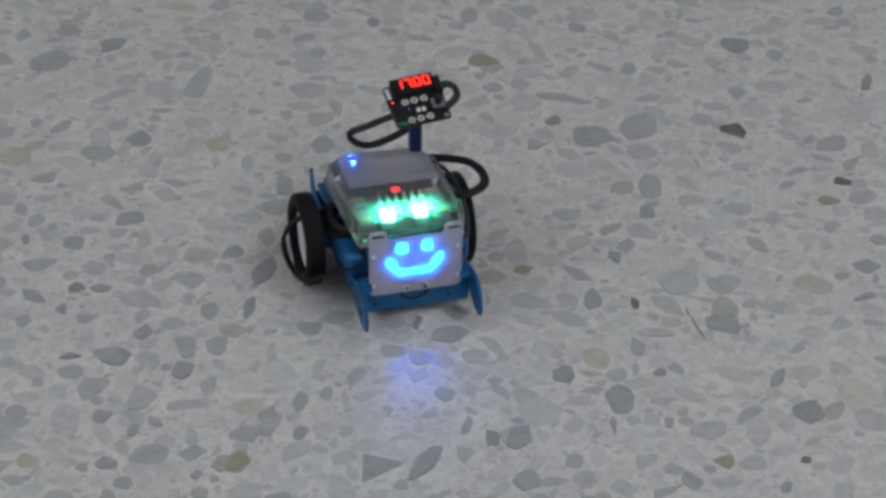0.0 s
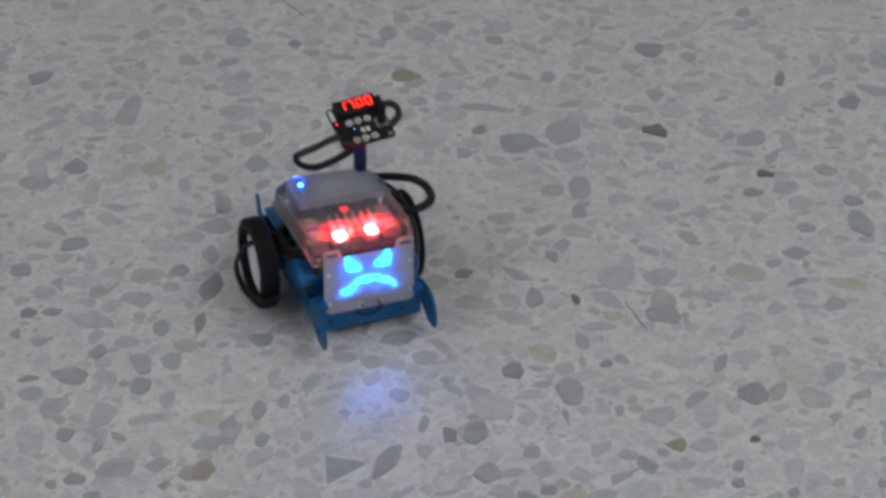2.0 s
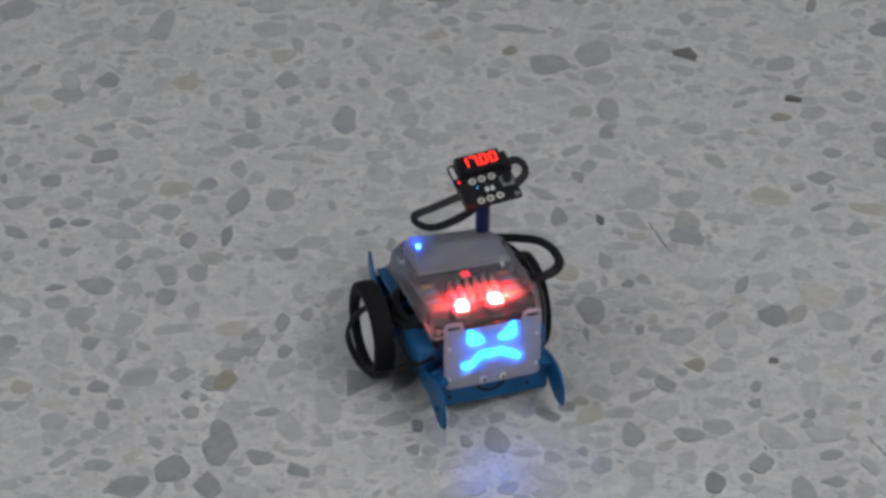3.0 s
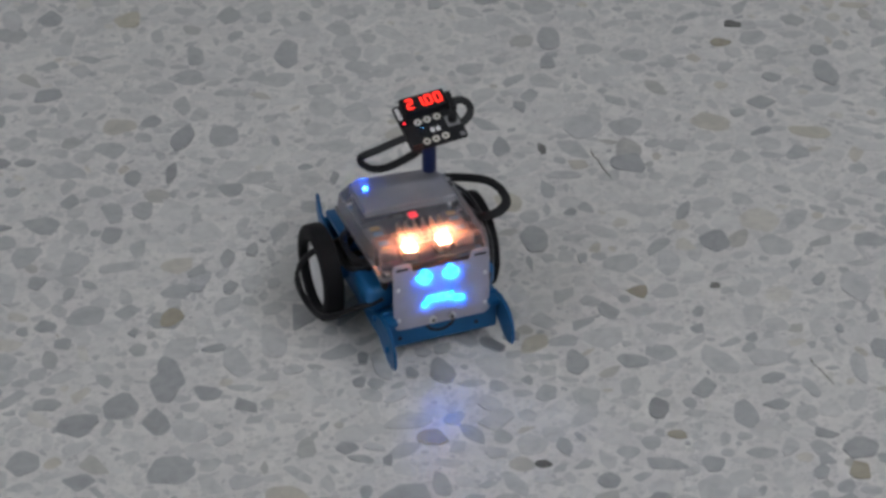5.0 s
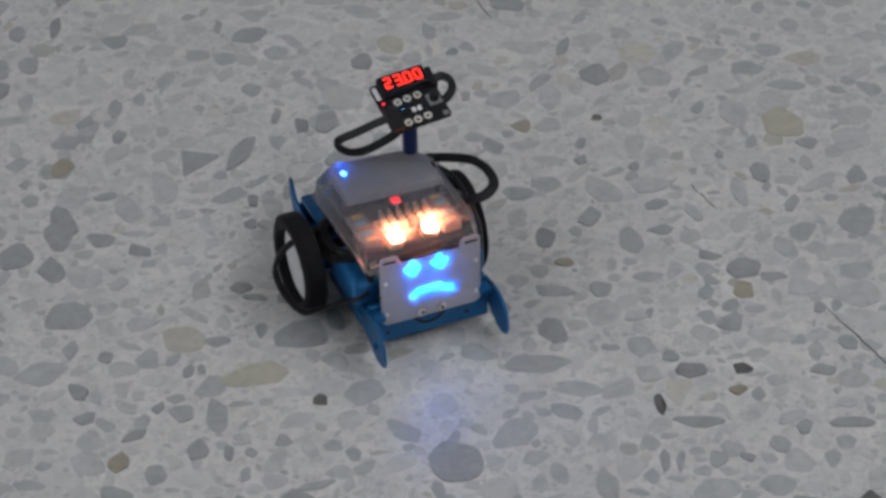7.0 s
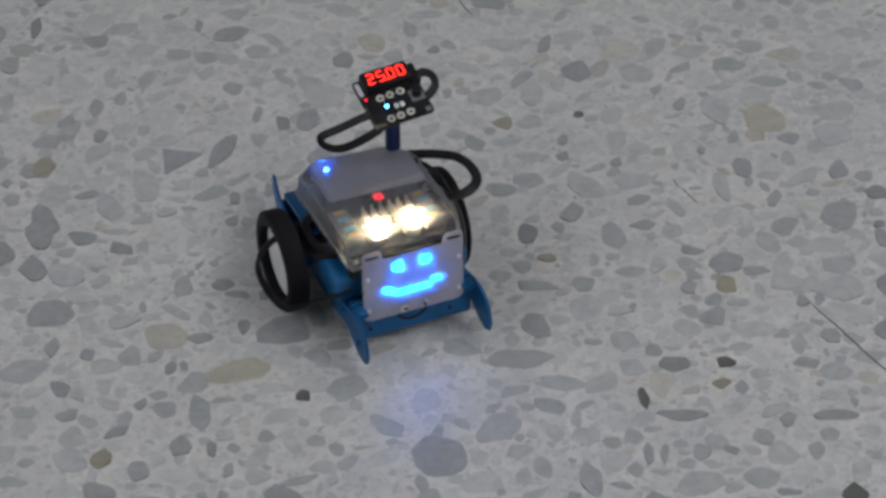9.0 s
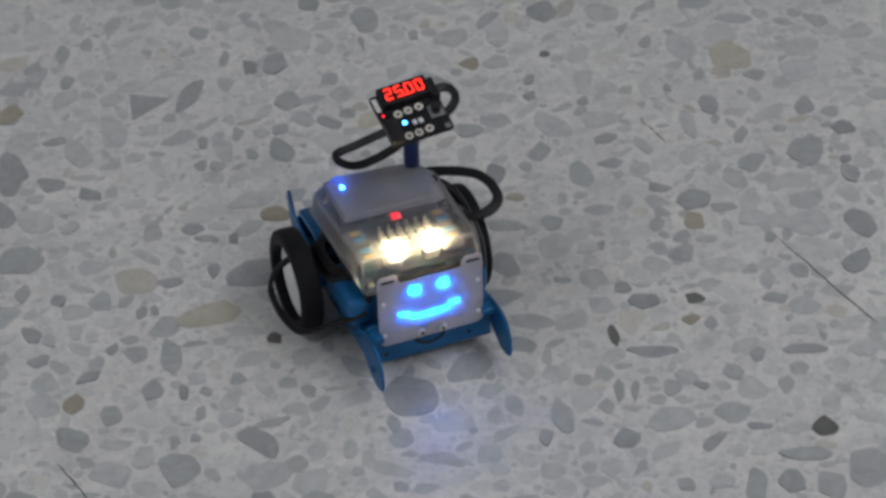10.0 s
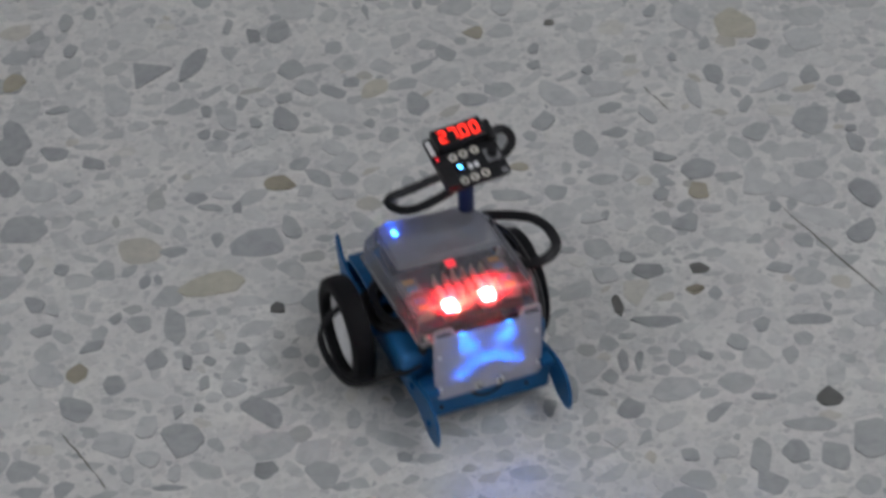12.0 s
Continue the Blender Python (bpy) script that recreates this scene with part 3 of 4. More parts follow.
def display(robot):
    """The small display board on its stand, with digits, knob and round contacts."""
    part("stand", tube(0.0048, 0.034, pose(0.0235, 0.0865, 0.0993), sides=20, bevel=0.0006), NAVY, robot, "navy blue plastic stand")
    m = pose(0.0245, 0.0865, 0.1185, 16, -5, 0)
    bm = plate(rounded(-0.0200, 0.0200, -0.0205, 0.0205, 0.003), 0.0016)
    board = part("display_board", bm, BLACK_PCB, robot, "black board with a red number display")
    board.matrix_basis = m
    part("digit_window", box(-0.0145, 0.0162, 0.0070, 0.0208, 0.0016, 0.0070, 0.0004), BLACK, board, "black display block")
    part("white_print", box(-0.0188, -0.0160, 0.0075, 0.0178, 0.00165, 0.0022), WHITE, board)
    part("connector", box(-0.0198, -0.0112, -0.0200, -0.0020, 0.0016, 0.0058, 0.0008), BLACK, board, "black cable connector")
    part("connector", box(0.0165, 0.0205, 0.003, 0.018, 0.0016, 0.0065, 0.0008), BLACK, board)
    for x, y in ((-0.0078, 0.0018), (-0.0012, 0.0022), (0.0058, 0.0025), (-0.0078, -0.0158), (-0.0014, -0.0156), (0.0055, -0.0152)):
        ring = lathe([(0.0013, 0), (0.0026, 0), (0.0026, 0.0006), (0.0013, 0.0006)], sides=20, m=Matrix.Translation((x, y, 0.0016)) @ pose(0, 0, 0, 0, -90, 0))
        part("contact_ring", ring, PALE, board, "pale round contact")
    part("knob", tube(0.0032, 0.006, pose(0.0142, -0.0042, 0.0046), sides=20, bevel=0.0008), BLACK, board)
    part("knob_base", box(0.0098, 0.0186, -0.0088, 0.0004, 0.0016, 0.0024, 0.0003), GREYISH, board)
    for x in (-0.0022, 0.0016):
        part("chip", box(x, x + 0.0026, -0.0095, -0.0062, 0.0016, 0.0030, 0.0003), HUB, board)
    part("white_print", box(0.0150, 0.0185, -0.0190, -0.0155, 0.00165, 0.0020), GREYISH, board)
    bm = box(-0.0011, 0.0011, -0.0011, 0.0011, -0.0011, 0.0011, 0.0003)
    bm.normal_update()
    for face in bm.faces:
        face.material_index = 0 if face.normal.z > 0.3 else 1
    part("indicator", bm, [SPOT_BLUE, BLACK], board, "small blue indicator light", smooth=0).matrix_basis = pose(-0.0070, -0.0068, 0.0026)
    part("red_led", box(-0.0174, -0.0158, 0.0030, 0.0046, 0.0016, 0.0026, 0.0002), SPOT_RED, board, "small glowing red light")
    bm = bmesh.new()
    w, h = 0.00052, 0.0016
    bm.faces.new([bm.verts.new((x, y, 0)) for x, y in ((-h, -w), (h, -w), (h + w, 0), (h, w), (-h, w), (-h - w, 0))])
    made = bmesh.ops.extrude_face_region(bm, geom=list(bm.faces))
    bmesh.ops.translate(bm, verts=[v for v in made["geom"] if isinstance(v, bmesh.types.BMVert)], vec=(0, 0, 0.0003))
    screen = part("digit_panel", box(-0.0140, 0.0157, 0.0076, 0.0202, 0.0070, 0.0073, 0.0001), BLACK_PCB, board)
    strokes = []
    first = part("segment", bm, DIGIT_RED, screen, "glowing red stroke", smooth=0)
    for k in range(max(len(lit(n)) for _, n in DIGIT_TIMES)):
        ob = first if k == 0 else new("segment", first.data)
        ob.parent = screen
        strokes.append(ob)
    dot = tube(0.0007, 0.0003, pose(0.0001 + 0.0008, 0.0139 - 0.0040, 0.0075), sides=12)
    part("decimal_point", dot, DIGIT_RED, screen)
    return strokes, board.children


def cables(robot):
    # Loop from the display's lower connector round to the rear of the case.
    part("cable", ribbon([(0.0100, 0.079, 0.1165), (0.0012, 0.083, 0.1122), (-0.0103, 0.090, 0.1038), (-0.0193, 0.0945, 0.0985), (-0.0217, 0.0955, 0.0946), (-0.0191, 0.095, 0.0903), (-0.0131, 0.094, 0.0868), (-0.0059, 0.093, 0.0864), (0.0029, 0.091, 0.0897), (0.0137, 0.089, 0.0955), (0.0215, 0.088, 0.1020)], 0.0056, 0.0018, (0.3, -0.6, 0.8)), CABLE, robot, "flat black cable")
    part("cable", ribbon([(0.038, 0.094, 0.1240), (0.0432, 0.094, 0.1262), (0.0492, 0.0945, 0.1266), (0.0540, 0.0935, 0.1232), (0.0548, 0.091, 0.1186), (0.0509, 0.088, 0.1155), (0.0447, 0.086, 0.1125), (0.0380, 0.0850, 0.1085), (0.030, 0.0855, 0.1050)], 0.0056, 0.0018, (0.2, -0.7, 0.7)), CABLE, robot, "flat black cable")
    part("cable", ribbon([(0.033, 0.086, 0.074), (0.0454, 0.0799, 0.0750), (0.0574, 0.0712, 0.0755), (0.0625, 0.0620, 0.0750), (0.0638, 0.0537, 0.0740), (0.0625, 0.0450, 0.0735), (0.0575, 0.0385, 0.0730), (0.0500, 0.0357, 0.0720), (0.0425, 0.0385, 0.0700), (0.0385, 0.046, 0.068)], 0.0068, 0.0022, (0.1, -0.45, 0.9)), CABLE, robot, "flat black cable loop")
    part("cable", ribbon([(0.036, 0.080, 0.073), (0.0425, 0.064, 0.072), (0.0450, 0.046, 0.066), (0.0445, 0.028, 0.058), (0.041, 0.016, 0.046), (0.036, 0.0105, 0.036)], 0.0062, 0.0024, (1, -0.2, 0.5)), CABLE, robot, "flat black cable")
    # Two thin leads beside the cover, and the lead looped round the other wheel.
    part("lead", ribbon([(0.0330, 0.060, 0.0660), (0.0400, 0.052, 0.0690), (0.0425, 0.036, 0.0650), (0.0405, 0.022, 0.0570), (0.0365, 0.016, 0.0500)], 0.0016, 0.0016, (1, 0, 0.3)), GREYISH, robot, "thin grey lead")
    for dx, dz in ((0, 0), (-0.0035, -0.0045), (0.002, -0.008)):
        part("lead", ribbon([(-0.0330 + dx, 0.080, 0.0530 + dz), (-0.0430 + dx, 0.070, 0.0545 + dz), (-0.0455 + dx, 0.056, 0.0530 + dz), (-0.0435 + dx, 0.042, 0.0535 + dz), (-0.0370, 0.034, 0.0560 + dz / 2)], 0.0055, 0.0045, (0, 0, 1)), CABLE, robot, "bundle of thin black leads")
    part("cable", ribbon([(-0.034, 0.074, 0.050), (-0.050, 0.068, 0.0535), (-0.066, 0.067, 0.0500), (-0.0750, 0.0665, 0.0420), (-0.0770, 0.067, 0.0320), (-0.0760, 0.062, 0.0230), (-0.0735, 0.051, 0.0180), (-0.0700, 0.0370, 0.0190), (-0.0610, 0.0270, 0.0255), (-0.0520, 0.0190, 0.0335), (-0.0440, 0.0130, 0.0385), (-0.0360, 0.0120, 0.0420)], 0.0044, 0.0030, (0, 0, 1)), CABLE, robot, "black lead looped over the wheel")


def robot_car():
    robot = new("robot_car")
    tagged(robot, "blue toy robot car with a glowing blue face and black wheels", "robot car")
    chassis(robot)
    for s in (-1, 1):
        side_plate(robot, s)
        motor(robot, s)
    wheels = [wheel(robot, s) for s in (-1, 1)]
    board = case(robot)
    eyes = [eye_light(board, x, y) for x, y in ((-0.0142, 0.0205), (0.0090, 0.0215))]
    lights = face_plate(robot)
    strokes, fittings = display(robot)
    indicator = [p for p in fittings if p.name.startswith("indicator")][0]
    cables(robot)
    return robot, wheels, eyes, lights, strokes, indicator


ROBOT, WHEELS, EYES, LIGHTS, STROKES, INDICATOR = robot_car()


# ---- marble chips in the floor ----
def chip_outline(rng, long_side):
    n = rng.choice((4, 5, 5, 6, 6, 7, 8))
    angles = [2 * math.pi * (k + rng.uniform(-0.36, 0.36)) / n for k in range(n)]
    sharp = []
    for a in angles:
        r = rng.uniform(0.72, 1.12)
        sharp.append((math.cos(a) * r, math.sin(a) * r / long_side))
    out = []
    for (x0, y0), (x1, y1), (x2, y2) in zip([sharp[-1], *sharp], sharp, [*sharp[1:], sharp[0]]):
        u = rng.uniform(0.06, 0.26)
        for p, q in ((x0, y0), (x2, y2)):
            out.append((x1 + (p - x1) * u, y1 + (q - y1) * u))
    return out


def chip_mesh(outline, rise=0.0003):
    """A chip of unit radius: a flat polished face with eased edges, its foot sunk in the bed."""
    bm = bmesh.new()
    n = len(outline)
    foot = [bm.verts.new((x, y, -0.002)) for x, y in outline]
    top = [bm.verts.new((x * 0.985, y * 0.985, rise)) for x, y in outline]
    bm.faces.new(top)
    for i in range(n):
        bm.faces.new((foot[i], foot[(i + 1) % n], top[(i + 1) % n], top[i]))
    me = bpy.data.meshes.new("stone_chip")
    bm.to_mesh(me)
    bm.free()
    return me


# Chips that stand out: x, y, half length, slenderness, turn in degrees.
DARK_MARKS_A = [
    (0.016, -0.062, 0.0160, 1.1, -6), (0.402, -0.075, 0.0171, 1.8, 99), (0.307, 0.152, 0.0081, 1.4, 87),
    (0.034, 0.169, 0.0101, 2.0, 101), (0.003, -0.271, 0.0069, 1.1, 98), (0.099, -0.195, 0.0183, 1.1, 99),
    (0.244, 0.203, 0.0113, 1.0, 6), (0.235, 0.716, 0.0143, 1.1, 2), (-0.269, 0.703, 0.0126, 1.2, 76),
    (-0.060, 0.748, 0.0093, 1.5, 102), (0.105, 0.336, 0.0119, 1.7, 90), (0.083, 0.242, 0.0103, 1.3, 100),
    (-0.135, 0.320, 0.0148, 2.9, 83), (-0.251, 0.257, 0.0090, 2.1, 6), (0.124, 0.392, 0.0086, 1.6, 104),
    (0.181, 0.016, 0.0107, 1.4, 79), (-0.048, 0.482, 0.0223, 2.6, 87), (-0.035, -0.169, 0.0070, 2.0, 91),
]
DARK_MARKS_B = [
    (-0.031, -0.211, 0.0042, 1.2, 13), (-0.055, -0.088, 0.0064, 1.8, 83), (0.251, -0.130, 0.0098, 1.3, -2),
    (-0.150, 0.391, 0.0083, 1.1, 93), (0.143, -0.054, 0.0086, 1.2, 79), (-0.234, 0.553, 0.0115, 1.3, 94),
    (0.384, 0.609, 0.0158, 1.7, 83), (0.335, 0.653, 0.0141, 3.0, 76), (0.093, 0.102, 0.0063, 1.1, 131),
    (-0.106, 0.056, 0.0111, 1.4, 144), (-0.082, 0.040, 0.0108, 1.8, 127), (-0.018, -0.009, 0.0069, 1.1, 121),
    (0.007, -0.023, 0.0054, 1.6, 88), (0.417, 0.029, 0.0097, 1.3, 99), (0.311, 0.094, 0.0060, 1.8, 89),
    (0.409, -0.006, 0.0044, 1.2, 5), (0.341, -0.080, 0.0053, 1.1, 56), (-0.123, -0.099, 0.0082, 1.5, 128),
]
DARK_MARKS_C = [
    (-0.047, -0.088, 0.0045, 1.8, 91), (-0.091, -0.146, 0.0100, 1.8, 45), (-0.052, -0.276, 0.0084, 3.4, 170),
    (0.269, -0.214, 0.0064, 1.7, 132), (0.293, -0.255, 0.0085, 3.3, 170), (-0.301, 0.405, 0.0069, 2.4, 99),
    (-0.257, 0.342, 0.0073, 1.1, 159), (-0.264, 0.315, 0.0064, 1.6, 101), (0.148, 0.247, 0.0053, 1.3, 50),
]
GREY_MARKS_A = [
    (-0.042, -0.236, 0.0152, 1.4, 99), (-0.127, -0.024, 0.0148, 1.1, -8), (0.046, 0.068, 0.0149, 1.4, 84),
    (-0.053, -0.162, 0.0108, 1.4, 81), (0.284, -0.325, 0.0133, 1.4, 100), (0.259, 0.043, 0.0087, 1.4, -2),
    (0.336, -0.192, 0.0158, 3.2, -9), (0.014, -0.205, 0.0111, 3.2, 10), (-0.101, -0.200, 0.0118, 1.1, 101),
    (0.178, -0.039, 0.0176, 2.6, -12), (0.035, -0.281, 0.0122, 1.2, 95), (0.323, -0.311, 0.0137, 1.6, 95),
    (0.055, 0.124, 0.0104, 1.1, 80), (0.159, -0.111, 0.0197, 1.8, -14), (0.005, 0.290, 0.0127, 1.5, 13),
    (0.226, 0.241, 0.0135, 2.6, 76), (-0.195, 0.639, 0.0263, 2.8, 82), (-0.318, 0.675, 0.0199, 1.2, 100),
]
GREY_MARKS_B = [
    (0.112, 0.566, 0.0179, 1.1, -8), (0.150, 0.580, 0.0228, 1.7, 81), (0.195, 0.306, 0.0147, 1.0, 103),
    (0.161, 0.127, 0.0094, 1.0, 81), (-0.162, 0.316, 0.0103, 1.5, 85), (-0.153, 0.274, 0.0124, 1.6, 86),
    (-0.174, 0.243, 0.0104, 1.3, 82), (-0.223, 0.259, 0.0139, 1.1, 3), (0.154, 0.491, 0.0170, 1.9, 97),
    (0.231, 0.636, 0.0120, 1.3, 96), (-0.161, 0.046, 0.0156, 1.2, 82), (-0.187, 0.027, 0.0149, 1.1, 8),
    (-0.220, -0.010, 0.0120, 1.2, 82), (0.358, 0.421, 0.0176, 1.8, 104), (-0.097, 0.369, 0.0163, 1.4, 85),
    (-0.092, 0.546, 0.0118, 1.1, 76), (-0.021, -0.170, 0.0059, 1.4, 86), (-0.026, -0.190, 0.0074, 2.0, 78),
]
GREY_MARKS_C = [
    (-0.078, -0.183, 0.0106, 1.8, 85), (-0.133, -0.248, 0.0100, 1.0, 87), (-0.002, -0.162, 0.0054, 1.0, 102),
    (-0.036, -0.062, 0.0082, 1.4, -5), (0.039, -0.180, 0.0067, 1.1, 98), (0.214, 0.036, 0.0131, 1.5, 81),
    (0.257, 0.014, 0.0086, 1.3, 1), (0.397, 0.057, 0.0121, 1.6, 81), (0.349, -0.000, 0.0124, 1.2, 77),
    (0.303, -0.033, 0.0142, 1.2, 84), (0.284, -0.087, 0.0096, 1.0, 76), (0.351, -0.117, 0.0074, 1.4, 99),
    (0.307, -0.192, 0.0069, 1.2, 88), (0.289, -0.206, 0.0069, 1.0, -14), (0.183, -0.228, 0.0156, 2.6, 89),
    (0.314, -0.283, 0.0135, 2.1, -3), (0.280, -0.304, 0.0149, 1.8, 88), (0.302, -0.305, 0.0087, 1.2, 94),
]
GREY_MARKS_D = [
    (0.205, -0.101, 0.0063, 1.2, 12), (0.240, -0.114, 0.0072, 1.2, -14), (0.170, -0.244, 0.0089, 1.8, 90),
    (0.216, -0.254, 0.0089, 1.3, 77), (0.173, -0.080, 0.0118, 1.4, 98), (-0.228, 0.436, 0.0133, 1.2, -9),
    (-0.119, 0.486, 0.0157, 2.0, 95), (-0.126, 0.367, 0.0163, 1.9, 82), (-0.205, 0.288, 0.0085, 1.4, 79),
    (-0.176, 0.270, 0.0151, 1.8, 100), (-0.090, 0.296, 0.0094, 1.1, -7), (-0.213, 0.136, 0.0085, 1.1, 90),
    (-0.156, 0.125, 0.0060, 1.7, 87), (-0.185, -0.031, 0.0100, 1.1, 2), (-0.208, 0.050, 0.0094, 1.5, -3),
    (-0.103, 0.103, 0.0087, 1.8, 14), (-0.017, 0.305, 0.0097, 1.8, 92), (0.150, 0.454, 0.0097, 1.4, 84),
]
GREY_MARKS_E = [
    (0.119, 0.213, 0.0216, 1.9, 100), (0.358, 0.456, 0.0081, 1.0, 90), (0.134, 0.070, 0.0128, 1.5, 79),
    (0.118, -0.018, 0.0089, 1.7, 94), (0.209, -0.042, 0.0082, 1.2, 99), (0.283, -0.016, 0.0083, 1.1, 10),
    (0.301, 0.383, 0.0109, 1.2, 11), (0.317, 0.419, 0.0078, 1.0, 87), (-0.266, 0.399, 0.0123, 1.3, 77),
    (0.089, 0.625, 0.0163, 2.8, -12), (-0.094, 0.208, 0.0119, 2.2, 81), (-0.076, 0.217, 0.0086, 2.2, 79),
    (-0.114, 0.192, 0.0101, 1.6, 65), (-0.092, 0.173, 0.0089, 1.9, 70), (-0.132, 0.140, 0.0128, 1.4, 60),
    (-0.008, 0.144, 0.0206, 2.7, 66), (0.050, 0.170, 0.0157, 1.7, 75), (0.018, 0.183, 0.0101, 2.5, 79),
]
GREY_MARKS_F = [
    (0.081, 0.093, 0.0094, 1.8, 136), (0.047, 0.092, 0.0066, 1.1, 102), (-0.005, 0.086, 0.0072, 1.5, 91),
    (0.026, 0.067, 0.0064, 1.5, 90), (0.101, 0.054, 0.0057, 1.5, 84), (0.112, 0.038, 0.0096, 1.6, 70),
    (-0.132, 0.067, 0.0170, 1.7, 90), (-0.007, 0.060, 0.0064, 1.4, 95), (0.003, 0.057, 0.0054, 1.1, 132),
    (-0.138, 0.026, 0.0159, 2.0, 92), (-0.009, -0.020, 0.0082, 2.4, 160), (0.039, -0.050, 0.0126, 2.0, 112),
    (-0.008, -0.054, 0.0069, 1.6, 88), (0.373, 0.100, 0.0085, 1.3, 28), (0.335, 0.069, 0.0114, 1.8, 93),
    (0.221, 0.120, 0.0068, 1.8, 83), (0.218, 0.101, 0.0053, 1.2, 85), (0.252, 0.089, 0.0060, 1.3, 77),
]
GREY_MARKS_G = [
    (0.171, 0.068, 0.0091, 1.0, 108), (0.348, 0.032, 0.0097, 1.8, 70), (0.386, 0.006, 0.0168, 1.5, 56),
    (0.408, -0.023, 0.0116, 1.9, 94), (0.274, -0.054, 0.0083, 1.6, 77), (0.235, -0.070, 0.0046, 1.3, 78),
    (0.389, -0.113, 0.0140, 1.8, 46), (-0.128, -0.058, 0.0115, 2.2, 77), (-0.105, -0.068, 0.0068, 1.3, 99),
    (-0.040, -0.135, 0.0172, 1.9, 88), (-0.061, -0.127, 0.0091, 1.2, 28), (-0.075, -0.122, 0.0072, 1.8, 66),
    (-0.119, -0.124, 0.0090, 1.3, 156), (0.006, -0.220, 0.0163, 2.0, 128), (-0.043, -0.212, 0.0060, 1.8, 87),
    (0.044, -0.291, 0.0051, 1.3, 167), (0.330, -0.140, 0.0076, 1.4, 173), (0.244, -0.178, 0.0190, 3.3, 165),
]
GREY_MARKS_H = [
    (0.250, -0.213, 0.0074, 1.2, 114), (0.220, -0.211, 0.0091, 2.8, 80), (0.229, -0.212, 0.0083, 3.1, 79),
    (0.265, -0.264, 0.0116, 2.6, 45), (0.345, -0.300, 0.0165, 1.4, 69), (0.241, -0.297, 0.0058, 1.0, 40),
    (-0.294, 0.569, 0.0138, 2.3, 46), (-0.315, 0.574, 0.0070, 1.2, 160), (-0.298, 0.492, 0.0108, 1.6, 12),
    (0.107, 0.742, 0.0099, 1.3, 142), (0.037, 0.671, 0.0108, 1.1, 6), (0.069, 0.552, 0.0094, 1.4, 86),
    (0.324, 0.778, 0.0104, 1.6, 79), (-0.287, 0.371, 0.0170, 1.9, 23), (-0.241, 0.343, 0.0079, 1.6, 178),
    (-0.286, 0.331, 0.0119, 2.1, 139), (-0.279, 0.192, 0.0078, 1.2, 115), (-0.223, 0.189, 0.0083, 1.4, 101),
]
GREY_MARKS_I = [
    (-0.187, 0.183, 0.0075, 1.9, 132), (-0.201, 0.173, 0.0073, 1.8, 77), (-0.202, 0.116, 0.0064, 1.2, 169),
    (-0.136, 0.136, 0.0141, 1.3, 29), (-0.229, 0.132, 0.0050, 1.2, 118), (0.297, 0.344, 0.0097, 1.8, 27),
    (0.284, 0.370, 0.0067, 1.2, 27), (0.150, 0.189, 0.0058, 1.3, 78), (0.113, 0.185, 0.0089, 2.7, 87),
]
LIGHT_MARKS_A = [
    (-0.063, 0.108, 0.0210, 2.4, 92), (0.063, 0.100, 0.0096, 1.1, 118), (0.035, 0.089, 0.0064, 1.2, 160),
    (0.008, 0.076, 0.0140, 1.9, 101), (-0.087, 0.088, 0.0160, 2.0, 101), (-0.050, 0.076, 0.0091, 2.1, 19),
    (0.074, 0.031, 0.0091, 1.2, 109), (0.078, 0.013, 0.0124, 1.4, 43), (0.021, 0.015, 0.0174, 2.2, 5),
    (-0.119, 0.016, 0.0150, 1.3, 105), (-0.095, 0.006, 0.0078, 1.4, 40), (-0.001, -0.009, 0.0079, 1.9, 167),
    (0.074, -0.020, 0.0071, 1.1, 104), (0.016, 0.042, 0.0083, 1.5, 40), (-0.083, -0.038, 0.0105, 1.5, 176),
    (0.331, 0.141, 0.0183, 1.8, 91), (0.405, 0.101, 0.0151, 1.2, 71), (0.372, 0.054, 0.0150, 2.0, 51),
]
LIGHT_MARKS_B = [
    (0.259, 0.066, 0.0135, 1.3, 171), (0.226, 0.067, 0.0167, 1.8, 117), (0.282, 0.031, 0.0119, 2.1, 109),
    (0.316, 0.051, 0.0173, 3.1, 90), (0.302, -0.075, 0.0085, 1.8, 171), (0.369, -0.069, 0.0158, 1.3, 176),
    (0.225, -0.072, 0.0071, 1.3, 171), (0.335, -0.057, 0.0108, 1.1, 179), (0.259, -0.028, 0.0108, 1.7, 79),
    (-0.112, -0.106, 0.0066, 1.4, 98), (-0.096, -0.101, 0.0077, 1.6, 94), (-0.026, -0.156, 0.0059, 1.1, 113),
    (-0.118, -0.166, 0.0109, 1.2, 122), (-0.009, -0.198, 0.0092, 1.1, 112), (0.034, -0.205, 0.0071, 1.4, 90),
    (-0.082, -0.235, 0.0156, 1.3, 114), (-0.062, -0.223, 0.0091, 1.4, 61), (-0.062, -0.250, 0.0081, 1.1, 132),
]
